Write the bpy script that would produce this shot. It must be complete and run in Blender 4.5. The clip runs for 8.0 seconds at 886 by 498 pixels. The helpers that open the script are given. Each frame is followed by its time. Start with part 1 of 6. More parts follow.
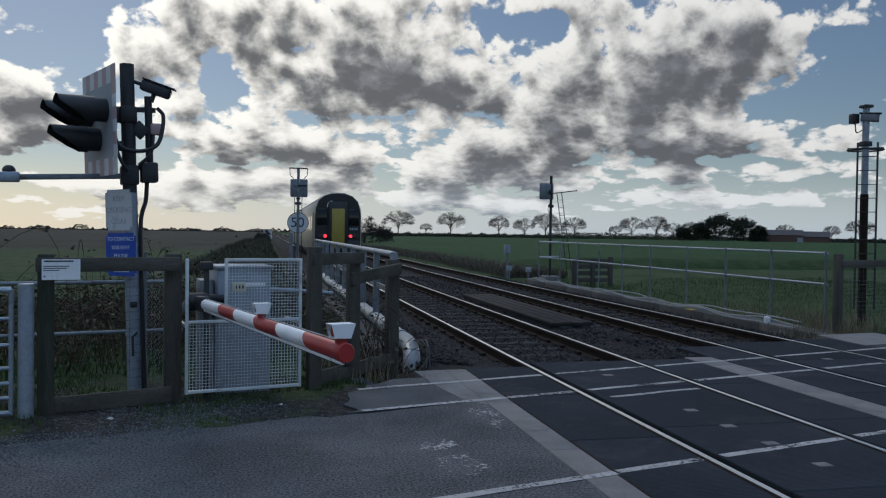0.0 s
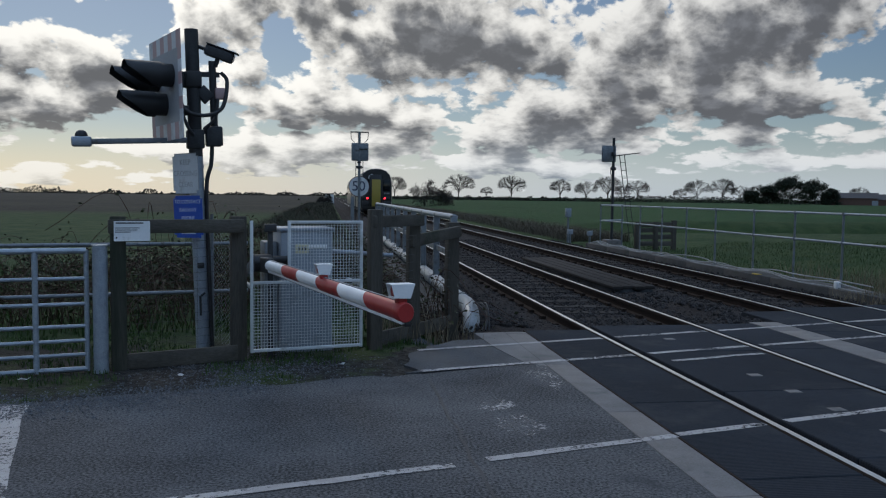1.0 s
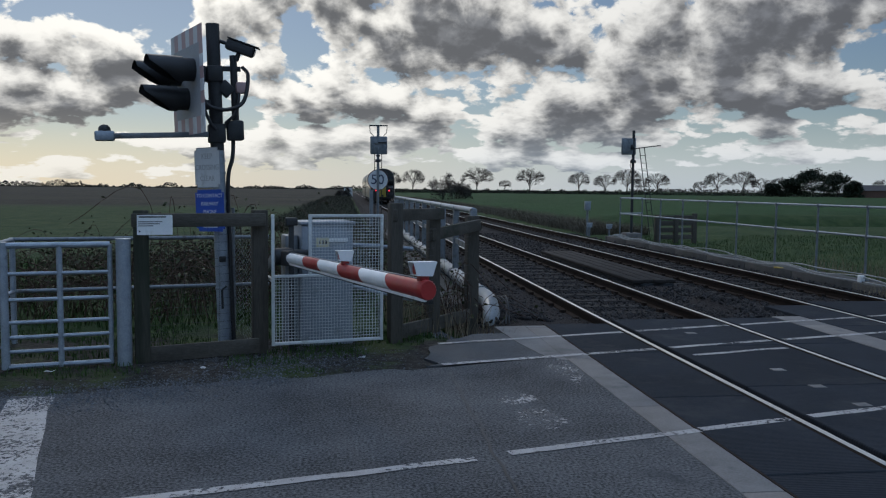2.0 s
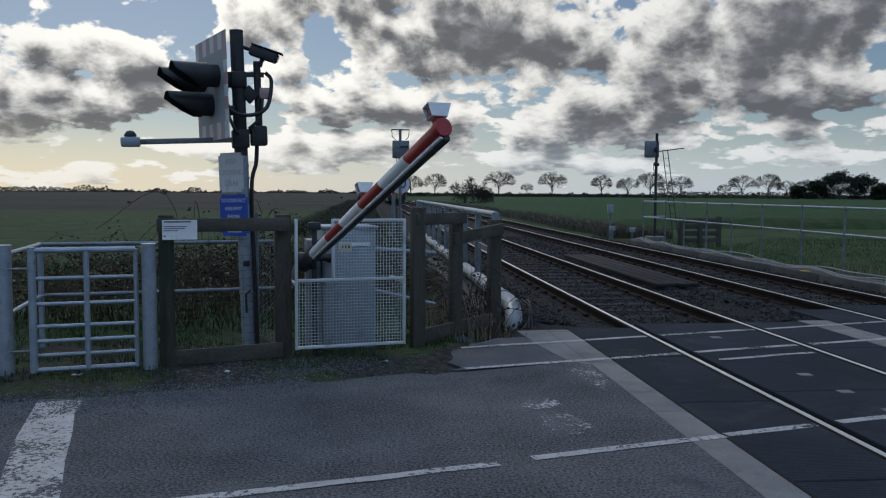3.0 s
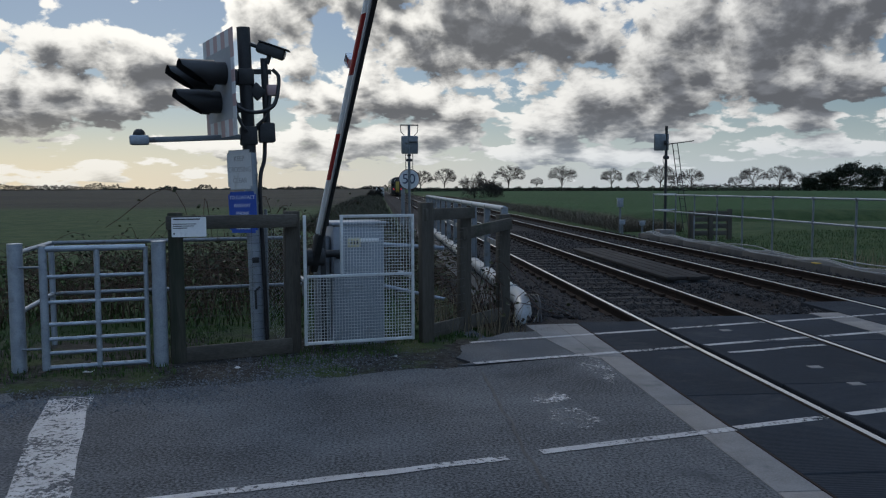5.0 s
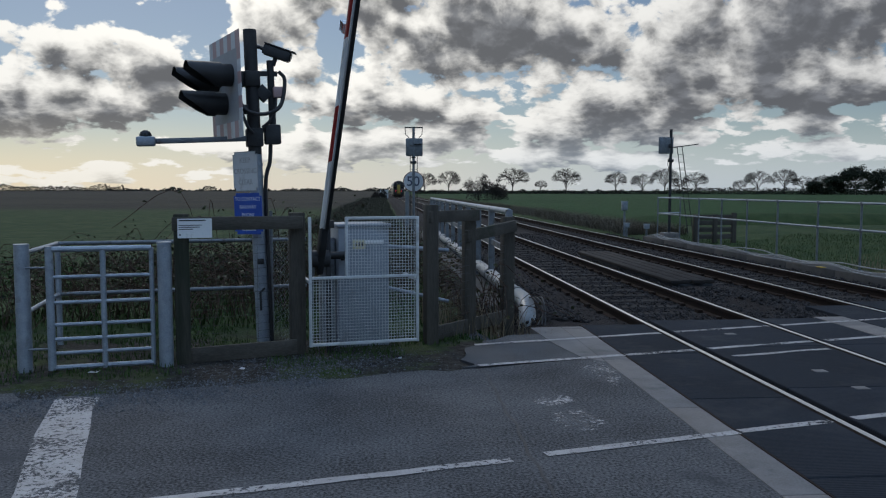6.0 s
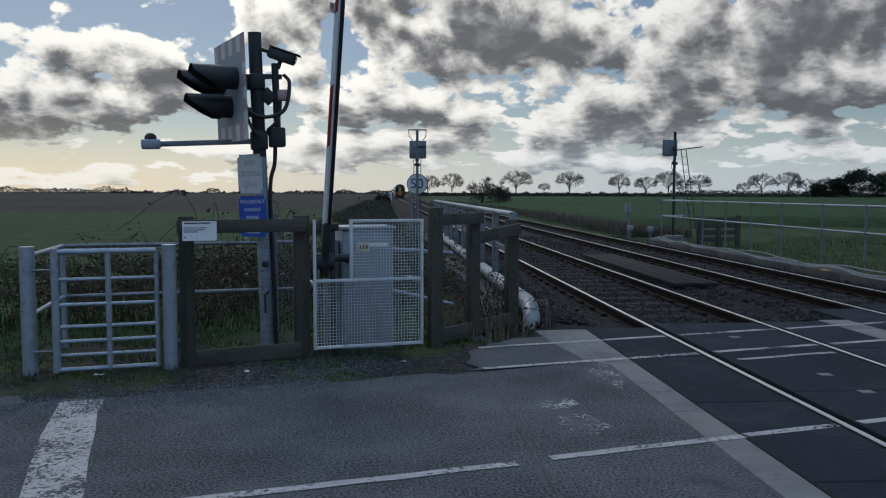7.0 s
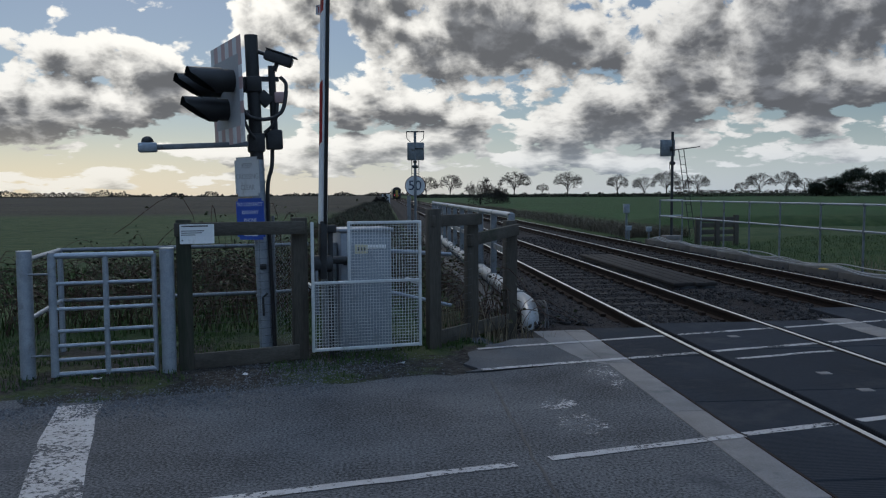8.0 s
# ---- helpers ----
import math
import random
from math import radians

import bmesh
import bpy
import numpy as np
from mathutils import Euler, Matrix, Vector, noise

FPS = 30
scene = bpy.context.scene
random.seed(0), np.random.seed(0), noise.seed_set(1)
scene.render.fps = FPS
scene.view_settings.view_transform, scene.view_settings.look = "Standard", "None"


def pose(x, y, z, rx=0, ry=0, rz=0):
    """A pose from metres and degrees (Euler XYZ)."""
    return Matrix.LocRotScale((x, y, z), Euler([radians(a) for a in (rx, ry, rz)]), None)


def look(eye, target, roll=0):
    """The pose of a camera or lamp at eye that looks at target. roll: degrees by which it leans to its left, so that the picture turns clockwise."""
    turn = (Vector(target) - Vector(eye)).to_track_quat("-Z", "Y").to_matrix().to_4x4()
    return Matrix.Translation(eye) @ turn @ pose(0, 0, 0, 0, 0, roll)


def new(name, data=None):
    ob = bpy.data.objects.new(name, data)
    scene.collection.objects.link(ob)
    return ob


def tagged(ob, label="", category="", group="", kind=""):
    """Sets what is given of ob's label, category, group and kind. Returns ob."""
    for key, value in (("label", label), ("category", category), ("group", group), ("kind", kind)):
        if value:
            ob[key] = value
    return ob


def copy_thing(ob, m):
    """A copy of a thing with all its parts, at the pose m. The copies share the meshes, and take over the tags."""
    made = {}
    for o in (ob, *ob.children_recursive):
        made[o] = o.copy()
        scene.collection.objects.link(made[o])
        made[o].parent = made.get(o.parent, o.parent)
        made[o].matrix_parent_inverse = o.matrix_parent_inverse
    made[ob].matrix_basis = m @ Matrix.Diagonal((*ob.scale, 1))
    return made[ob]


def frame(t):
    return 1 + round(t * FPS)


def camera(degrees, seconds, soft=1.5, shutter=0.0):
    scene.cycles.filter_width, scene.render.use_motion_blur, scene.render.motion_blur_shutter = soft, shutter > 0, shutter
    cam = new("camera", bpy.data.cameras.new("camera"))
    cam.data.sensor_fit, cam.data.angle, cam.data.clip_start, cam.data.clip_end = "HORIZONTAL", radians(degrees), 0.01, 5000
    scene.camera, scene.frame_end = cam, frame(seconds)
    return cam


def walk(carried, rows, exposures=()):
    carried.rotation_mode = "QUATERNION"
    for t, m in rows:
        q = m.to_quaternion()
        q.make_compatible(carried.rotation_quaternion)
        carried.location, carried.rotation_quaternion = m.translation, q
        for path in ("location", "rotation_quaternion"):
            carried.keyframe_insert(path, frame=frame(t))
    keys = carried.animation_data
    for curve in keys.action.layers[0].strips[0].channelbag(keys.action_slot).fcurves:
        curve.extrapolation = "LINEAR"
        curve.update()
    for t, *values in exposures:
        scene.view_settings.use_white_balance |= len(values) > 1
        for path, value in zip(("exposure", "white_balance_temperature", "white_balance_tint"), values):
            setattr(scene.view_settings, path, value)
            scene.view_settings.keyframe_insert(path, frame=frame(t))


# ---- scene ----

# ---- camera: seconds, place, heading to the right of the track, pitch, roll ----
PATH = [
    (0.0, 0.011, 0.018, 1.667, 12.24, -1.11, -0.77),
    (0.5, 0.003, -0.010, 1.657, 9.48, -2.42, -0.81),
    (1.0, 0.017, 0.003, 1.652, 8.05, -3.69, -0.67),
    (1.5, 0.006, 0.010, 1.653, 7.50, -4.26, -0.69),
    (3.0, -0.008, 0.011, 1.659, 5.23, -3.93, -0.36),
    (3.5, -0.007, 0.012, 1.658, 4.97, -3.95, -0.43),
    (4.0, -0.001, 0.003, 1.660, 4.81, -4.13, -0.18),
    (4.5, 0.011, 0.004, 1.660, 4.57, -4.30, 0.18),
    (6.0, -0.000, -0.012, 1.659, 4.25, -4.11, -0.06),
    (6.5, -0.011, -0.018, 1.662, 4.08, -4.01, -0.17),
    (7.0, -0.012, -0.009, 1.665, 4.02, -3.95, -0.10),
    (7.5, -0.005, -0.010, 1.662, 4.00, -3.84, 0.12),
    (8.0, -0.004, -0.003, 1.660, 4.11, -3.83, 0.31)]


def carried_pose(x, y, z, heading, pitch, roll):
    return pose(x, y, z, 90 + pitch, 0, -heading) @ pose(0, 0, 0, 0, 0, -roll)


cam = camera(56.8, 8.0, soft=1.2)
walk(cam, [(r[0], carried_pose(*r[1:])) for r in PATH], exposures=[(0.0, -0.08, 6450, 10), (8.0, -0.08, 6450, 10)])

# ---- world: broken cloud, low sun behind it ----
SUN_AZ, SUN_EL = -17.0, 38.0     # degrees right of the track, above the horizon
world = bpy.data.worlds.new("sky")
scene.world = world
world.use_nodes = True


def node(nt, kind, **kw):
    n = nt.nodes.new(kind)
    for key, value in kw.items():
        if key == "op":
            n.operation = value
        elif key == "clamp":
            n.use_clamp = value
        else:
            n.inputs[key].default_value = value
    return n


def wire(nt, target, value):
    if isinstance(value, bpy.types.NodeSocket):
        nt.links.new(value, target)
    else:
        target.default_value = value


def math_node(nt, op, a, b=0.0, c=0.0, clamp=False):
    n = nt.nodes.new("ShaderNodeMath")
    n.operation, n.use_clamp = op, clamp
    for i, value in enumerate((a, b, c)):
        wire(nt, n.inputs[i], value)
    return n.outputs[0]


def smooth(nt, value, lo, hi, out0=0.0, out1=1.0):
    n = nt.nodes.new("ShaderNodeMapRange")
    n.interpolation_type = "SMOOTHSTEP"
    for key, v in (("Value", value), ("From Min", lo), ("From Max", hi), ("To Min", out0), ("To Max", out1)):
        wire(nt, n.inputs[key], v)
    return n.outputs["Result"]


def mix_rgb(nt, fac, a, b, blend="MIX"):
    n = nt.nodes.new("ShaderNodeMix")
    n.data_type, n.blend_type = "RGBA", blend
    wire(nt, n.inputs[0], fac)
    for sock, v in ((n.inputs[6], a), (n.inputs[7], b)):
        wire(nt, sock, v if isinstance(v, bpy.types.NodeSocket) else (*v[:3], 1.0))
    return n.outputs[2]


def noise_tex(nt, vector, scale, detail=4.0, rough=0.55, distortion=0.0, dims="3D"):
    n = nt.nodes.new("ShaderNodeTexNoise")
    n.noise_dimensions = dims
    for key, v in (("Scale", scale), ("Detail", detail), ("Roughness", rough), ("Distortion", distortion)):
        n.inputs[key].default_value = v
    if vector is not None:
        nt.links.new(vector, n.inputs["Vector"])
    return n


# the clouds: azimuth and elevation of the centre, half width, half height (degrees), weight
CLOUDS_HIGH = [
    (16.6, 10.3, 9.1, 2.5, 1.15), (8.4, 10.2, 5.9, 2.0, 0.8), (25.1, 9.4, 5.1, 1.6, 0.7), (4.9, 12.1, 3.0, 2.6, 0.75), (33.0, 12.7, 6.7, 3.4, 1.15),
    (27.6, 12.3, 3.6, 2.4, 0.65), (21.2, 15.6, 7.5, 1.4, 1.0), (-1.6, 14.0, 5.3, 2.2, 1.1), (-7.4, 13.7, 3.2, 2.0, 0.65), (-6.7, 10.8, 2.2, 1.3, 1.0),
    (-9.3, 10.8, 2.0, 1.6, 0.6), (-1.0, 11.3, 2.2, 2.2, 0.6), (1.8, 8.8, 2.4, 2.0, 0.65), (3.3, 15.2, 4.7, 1.6, 0.6), (10.3, 14.3, 2.8, 2.4, 0.5),
]
CLOUDS_LEFT = [
    (-16.1, 8.9, 4.0, 1.8, 1.0), (-22.2, 5.7, 5.1, 2.2, 1.05), (-16.2, 5.7, 3.6, 1.5, 0.9), (-21.1, 9.5, 2.2, 1.1, 0.7), (-15.2, 12.2, 2.2, 0.9, 0.75),
    (-20.5, 11.6, 0.8, 0.4, 0.5), (-27.6, 4.9, 4.0, 2.4, 0.8), (-25.6, 9.6, 2.4, 1.2, 0.6), (-4.7, 7.6, 2.8, 2.2, 0.85), (-1.2, 6.0, 4.3, 1.3, 0.8),
    (-20.4, 0.9, 9.5, 0.8, 0.7), (-12.8, 2.8, 2.8, 0.6, 0.6), (-6.1, 1.8, 5.1, 0.8, 0.6)]
CLOUDS_LOW = [
    (4.2, 5.9, 4.5, 1.3, 0.9), (-0.0, 3.0, 7.9, 1.1, 0.75), (14.3, 6.6, 4.7, 1.3, 0.85), (11.2, 3.6, 3.6, 1.8, 0.7), (17.9, 4.5, 7.5, 1.8, 0.85),
    (22.5, 7.0, 4.3, 1.4, 0.7), (30.6, 6.7, 6.7, 1.4, 1.0), (28.2, 4.3, 1.7, 0.7, 0.8), (32.6, 4.3, 1.6, 0.6, 0.75), (27.6, 2.6, 2.4, 0.4, 0.7),
    (38.4, 4.7, 3.6, 1.5, 0.75), (40.2, 7.2, 2.0, 1.6, 0.6), (34.9, 2.5, 7.1, 0.6, 0.6), (16.8, 1.9, 7.9, 0.7, 0.55), (6.9, 5.5, 1.6, 0.8, 0.5),
]
GAPS = [
    (17.8, 14.3, 2.4, 1.0, 0.8), (38.3, 10.6, 2.4, 4.3, 0.6), (34.7, 8.9, 2.8, 0.9, 0.5), (-2.9, 10.1, 1.4, 1.8, 0.45), (31.7, 5.0, 7.1, 0.4, 0.4),
    (9.3, 6.2, 0.9, 1.1, 0.5), (-14.0, 10.9, 4.3, 0.9, 0.4), (-0.1, 12.6, 1.2, 1.0, 0.4), (8.5, 4.0, 1.4, 1.4, 0.5), (-14.3, 4.3, 7.9, 0.5, 0.3),
]


def cloud_group():
    """Azimuth and elevation in degrees to the thickness of the cloud."""
    g = bpy.data.node_groups.new("cloud_thickness", "ShaderNodeTree")
    g.interface.new_socket("Azimuth", in_out="INPUT", socket_type="NodeSocketFloat")
    g.interface.new_socket("Elevation", in_out="INPUT", socket_type="NodeSocketFloat")
    g.interface.new_socket("Thickness", in_out="OUTPUT", socket_type="NodeSocketFloat")
    gi, go = g.nodes.new("NodeGroupInput"), g.nodes.new("NodeGroupOutput")
    az, el = gi.outputs[0], gi.outputs[1]
    # seen in perspective: clouds flatten towards the horizon
    lift = math_node(g, "MULTIPLY", math_node(g, "LOGARITHM", math_node(g, "ADD", math_node(g, "MULTIPLY", math_node(g, "MAXIMUM", el, 0.0), 1 / 5.0), 1.0), math.e), 22.0)
    comb = g.nodes.new("ShaderNodeCombineXYZ")
    g.links.new(az, comb.inputs[0])
    g.links.new(lift, comb.inputs[1])
    comb.inputs[2].default_value = 7.3
    bent = g.nodes.new("ShaderNodeVectorMath")
    bent.operation = "MULTIPLY_ADD"
    g.links.new(noise_tex(g, comb.outputs[0], 0.5, 3.0, 0.5).outputs["Color"], bent.inputs[0])
    bent.inputs[1].default_value = (1.6, 1.6, 0.0)
    g.links.new(comb.outputs[0], bent.inputs[2])
    puffs = g.nodes.new("ShaderNodeTexVoronoi")
    puffs.feature, puffs.normalize = "SMOOTH_F1", True
    for key, v in (("Scale", 0.42), ("Detail", 4.0), ("Roughness", 0.52), ("Lacunarity", 2.1), ("Smoothness", 0.25)):
        puffs.inputs[key].default_value = v
    g.links.new(bent.outputs[0], puffs.inputs["Vector"])
    wide = noise_tex(g, comb.outputs[0], 0.13, 2.0, 0.5)
    fine = noise_tex(g, comb.outputs[0], 0.34, 8.0, 0.5, 0.15)
    sep = g.nodes.new("ShaderNodeSeparateColor")
    g.links.new(noise_tex(g, comb.outputs[0], 0.22, 4.0, 0.55).outputs["Color"], sep.inputs[0])
    sway = smooth(g, el, 0.0, 9.0, 0.3, 1.0)
    waz = math_node(g, "ADD", az, math_node(g, "MULTIPLY", math_node(g, "SUBTRACT", sep.outputs[0], 0.5), math_node(g, "MULTIPLY", sway, 6.0)))
    wel = math_node(g, "ADD", el, math_node(g, "MULTIPLY", math_node(g, "SUBTRACT", sep.outputs[1], 0.5), math_node(g, "MULTIPLY", sway, 2.0)))
    mass = math_node(g, "ADD", smooth(g, el, 17.0, 26.0, 0.0, 0.6), math_node(g, "MULTIPLY", smooth(g, el, 0.5, 3.0), smooth(g, el, 5.0, 8.0, 0.16, 0.0)))
    for sign, blobs in ((1, CLOUDS_HIGH + CLOUDS_LEFT + CLOUDS_LOW), (-1, GAPS)):
        for a0, e0, ra, re, weight in blobs:
            p = math_node(g, "DIVIDE", math_node(g, "SUBTRACT", waz, a0), ra)
            q = math_node(g, "DIVIDE", math_node(g, "SUBTRACT", wel, e0), re)
            e = math_node(g, "ADD", math_node(g, "MULTIPLY", p, p), math_node(g, "MULTIPLY", q, q))
            blob = math_node(g, "EXPONENT", math_node(g, "MULTIPLY", e, -0.9))
            mass = math_node(g, "MULTIPLY_ADD", blob, sign * weight, mass)
    # overlapping masses fill up slowly, so that lumps still show in them
    mass = math_node(g, "SUBTRACT", 1.0, math_node(g, "EXPONENT", math_node(g, "MULTIPLY", math_node(g, "MAXIMUM", mass, -0.3), -0.95)))
    total = math_node(g, "MULTIPLY_ADD", math_node(g, "SUBTRACT", wide.outputs[0], 0.5), 0.4, math_node(g, "SUBTRACT", mass, 0.36))
    total = math_node(g, "MULTIPLY_ADD", math_node(g, "SUBTRACT", fine.outputs[0], 0.5), 1.35, total)
    total = math_node(g, "MULTIPLY_ADD", math_node(g, "SUBTRACT", 0.3, puffs.outputs["Distance"]), 1.25, total)
    g.links.new(total, go.inputs[0])
    return g


def build_world():
    nt = world.node_tree
    nt.nodes.clear()
    out, bg = nt.nodes.new("ShaderNodeOutputWorld"), nt.nodes.new("ShaderNodeBackground")
    sky = nt.nodes.new("ShaderNodeTexSky")
    sky.sky_type, sky.sun_disc = "NISHITA", False
    sky.sun_elevation, sky.sun_rotation = radians(SUN_EL), radians(SUN_AZ)
    sky.air_density, sky.dust_density, sky.ozone_density = 1.0, 0.5, 3.0
    tc, sep = nt.nodes.new("ShaderNodeTexCoord"), nt.nodes.new("ShaderNodeSeparateXYZ")
    nt.links.new(tc.outputs["Generated"], sep.inputs[0])
    az = math_node(nt, "DEGREES", math_node(nt, "ARCTAN2", sep.outputs[0], sep.outputs[1]))
    el = math_node(nt, "DEGREES", math_node(nt, "ARCSINE", sep.outputs[2]))
    grp = cloud_group()

    def thickness(daz, dele):
        n = nt.nodes.new("ShaderNodeGroup")
        n.node_tree = grp
        nt.links.new(math_node(nt, "ADD", az, daz), n.inputs[0])
        nt.links.new(math_node(nt, "ADD", el, dele), n.inputs[1])
        return n.outputs[0]

    here, near_side, far_side = thickness(0.0, 0.0), thickness(-0.3, 0.65), thickness(-0.5, 1.1)
    cover = smooth(nt, here, -0.01, 0.13)
    # lit from above and behind: thin edges and tops glow, thick bellies are grey
    deep = math_node(nt, "MULTIPLY", math_node(nt, "MAXIMUM", here, 0.0), 0.7)
    deep = math_node(nt, "MULTIPLY_ADD", math_node(nt, "MAXIMUM", far_side, 0.0), 1.3, deep)
    deep = math_node(nt, "MULTIPLY_ADD", math_node(nt, "SUBTRACT", near_side, here), 1.0, deep)
    dark = smooth(nt, deep, -0.06, 0.98)
    off = math_node(nt, "ADD", math_node(nt, "POWER", math_node(nt, "MULTIPLY", math_node(nt, "SUBTRACT", az, SUN_AZ + 8), 1 / 27.0), 2.0),
                    math_node(nt, "POWER", math_node(nt, "MULTIPLY", math_node(nt, "SUBTRACT", el, 16.0), 1 / 22.0), 2.0))
    near_sun = math_node(nt, "EXPONENT", math_node(nt, "MULTIPLY", off, -1.0))
    # on the side away from the sun the clouds are lit from the front
    facing = smooth(nt, math_node(nt, "ADD", math_node(nt, "MULTIPLY", sep.outputs[0], math.sin(radians(SUN_AZ))), math_node(nt, "MULTIPLY", sep.outputs[1], math.cos(radians(SUN_AZ)))), -0.5, 0.35)
    facing = math_node(nt, "MULTIPLY", facing, smooth(nt, el, 36.0, 60.0, 1.0, 0.0))
    rim = mix_rgb(nt, facing, (0.85, 1.22, 1.8), mix_rgb(nt, near_sun, (0.78, 0.78, 0.765), (1.14, 1.11, 1.03)))
    belly = mix_rgb(nt, facing, (0.66, 0.99, 1.56), mix_rgb(nt, near_sun, (0.135, 0.143, 0.16), (0.17, 0.175, 0.183)))
    # uneven bellies
    belly = mix_rgb(nt, 1.0, belly, smooth(nt, math_node(nt, "SUBTRACT", near_side, here), -0.25, 0.2, 1.45, 0.9), "MULTIPLY")
    cloud = mix_rgb(nt, dark, rim, belly)
    low = math_node(nt, "POWER", smooth(nt, el, 0.0, 6.0, 1.0, 0.0), 1.3)
    haze = mix_rgb(nt, smooth(nt, az, -30.0, 22.0), (0.92, 0.82, 0.63), (0.55, 0.67, 0.80))
    clear = nt.nodes.new("ShaderNodeVectorMath")
    clear.operation = "SCALE"
    nt.links.new(sky.outputs[0], clear.inputs[0])
    clear.inputs["Scale"].default_value = SKY
    clear_low = mix_rgb(nt, math_node(nt, "MULTIPLY", low, 0.62), clear.outputs[0], haze)
    cloud_low = mix_rgb(nt, math_node(nt, "MULTIPLY", low, 0.4), cloud, haze)
    sky_col = mix_rgb(nt, cover, clear_low, cloud_low)
    nt.links.new(sky_col, bg.inputs[0])
    bg.inputs[1].default_value = 1.0
    nt.links.new(bg.outputs[0], out.inputs[0])


SKY = 0.055
build_world()
sun_data = bpy.data.lights.new("sun", "SUN")
sun_data.energy, sun_data.angle, sun_data.color = 0.55, radians(12), (1.0, 0.93, 0.82)
sun = new("sun", sun_data)
az, el = radians(SUN_AZ), radians(SUN_EL)
sun.matrix_world = look((math.sin(az) * math.cos(el) * 80, math.cos(az) * math.cos(el) * 80, math.sin(el) * 80), (0, 0, 0))


# ---- materials ----
def material(name, low, high, rough=0.7, metal=0.0, scale=6.0, fine=60.0, bump=0.2, rough_var=0.15, coat=0.0, per_object=0.0,
             stain=None, stain_scale=1.2, stain_at=(0.55, 0.7), stretch=(1, 1, 1), bump_dist=0.01, island=0.0, grain=0.4, contrast=(0.3, 0.7)):
    m = bpy.data.materials.new(name)
    m.use_nodes = True
    nt = m.node_tree
    bsdf = nt.nodes["Principled BSDF"]
    tc, mp = nt.nodes.new("ShaderNodeTexCoord"), nt.nodes.new("ShaderNodeMapping")
    nt.links.new(tc.outputs["Object"], mp.inputs[0])
    mp.inputs["Scale"].default_value = stretch
    v = mp.outputs[0]
    if per_object:
        info = nt.nodes.new("ShaderNodeObjectInfo")
        shift = nt.nodes.new("ShaderNodeVectorMath")
        shift.operation = "MULTIPLY_ADD"
        comb = nt.nodes.new("ShaderNodeCombineXYZ")
        for i in range(3):
            nt.links.new(info.outputs["Random"], comb.inputs[i])
        nt.links.new(comb.outputs[0], shift.inputs[0])
        shift.inputs[1].default_value = (37, 53, 71)
        nt.links.new(v, shift.inputs[2])
        v = shift.outputs[0]
    a, b = noise_tex(nt, v, scale, 5.0, 0.6), noise_tex(nt, v, fine, 3.0, 0.65)
    blend = math_node(nt, "ADD", math_node(nt, "MULTIPLY", a.outputs[0], 1 - grain), math_node(nt, "MULTIPLY", b.outputs[0], grain))
    col = mix_rgb(nt, smooth(nt, blend, *contrast), low, high)
    if stain:
        c = noise_tex(nt, v, stain_scale, 6.0, 0.65)
        col = mix_rgb(nt, smooth(nt, c.outputs[0], *stain_at), col, stain)
    if per_object or island:
        src = info.outputs["Random"] if per_object else nt.nodes.new("ShaderNodeNewGeometry").outputs["Random Per Island"]
        amount = per_object or island
        col = mix_rgb(nt, 1.0, col, math_node(nt, "ADD", math_node(nt, "MULTIPLY", src, amount), 1 - amount / 2), "MULTIPLY")
    nt.links.new(col, bsdf.inputs["Base Color"])
    nt.links.new(math_node(nt, "ADD", math_node(nt, "MULTIPLY", math_node(nt, "SUBTRACT", a.outputs[0], 0.5), rough_var * 2), rough, clamp=True), bsdf.inputs["Roughness"])
    bsdf.inputs["Metallic"].default_value = metal
    bsdf.inputs["Coat Weight"].default_value = coat
    if bump:
        bp = nt.nodes.new("ShaderNodeBump")
        bp.inputs["Strength"].default_value, bp.inputs["Distance"].default_value = bump, bump_dist
        nt.links.new(blend, bp.inputs["Height"])
        nt.links.new(bp.outputs[0], bsdf.inputs["Normal"])
    return m


def glow(name, colour, strength):
    m = bpy.data.materials.new(name)
    m.use_nodes = True
    b = m.node_tree.nodes["Principled BSDF"]
    b.inputs["Base Color"].default_value = (*colour, 1)
    b.inputs["Emission Color"].default_value = (*colour, 1)
    b.inputs["Emission Strength"].default_value = strength
    return m


ASPHALT = material("asphalt", (0.024, 0.024, 0.026), (0.15, 0.147, 0.147), 0.88, grain=0.7, contrast=(0.36, 0.64), scale=0.9, fine=52, bump=0.85, stain=(0.055, 0.055, 0.059), stain_scale=0.7, stain_at=(0.56, 0.74), bump_dist=0.012)
ASPHALT_OLD = material("asphalt_footway", (0.026, 0.027, 0.03), (0.095, 0.096, 0.1), 0.85, grain=0.65, contrast=(0.34, 0.66), scale=1.6, fine=110, bump=0.9, stain=(0.03, 0.032, 0.03), bump_dist=0.01)
CONCRETE = material("concrete", (0.115, 0.104, 0.097), (0.215, 0.197, 0.184), 0.85, scale=3, fine=70, bump=0.5, stain=(0.09, 0.09, 0.088), stain_scale=1.6)
CONCRETE_DARK = material("stained_concrete", (0.042, 0.04, 0.038), (0.09, 0.086, 0.08), 0.9, scale=3, fine=60, bump=0.5, stain=(0.045, 0.048, 0.038), stain_scale=1.2)
GALV = material("galvanised_steel", (0.23, 0.265, 0.31), (0.37, 0.41, 0.46), 0.5, 0.5, scale=9, fine=80, bump=0.12, stain=(0.22, 0.24, 0.26), stain_scale=7, per_object=0.15)
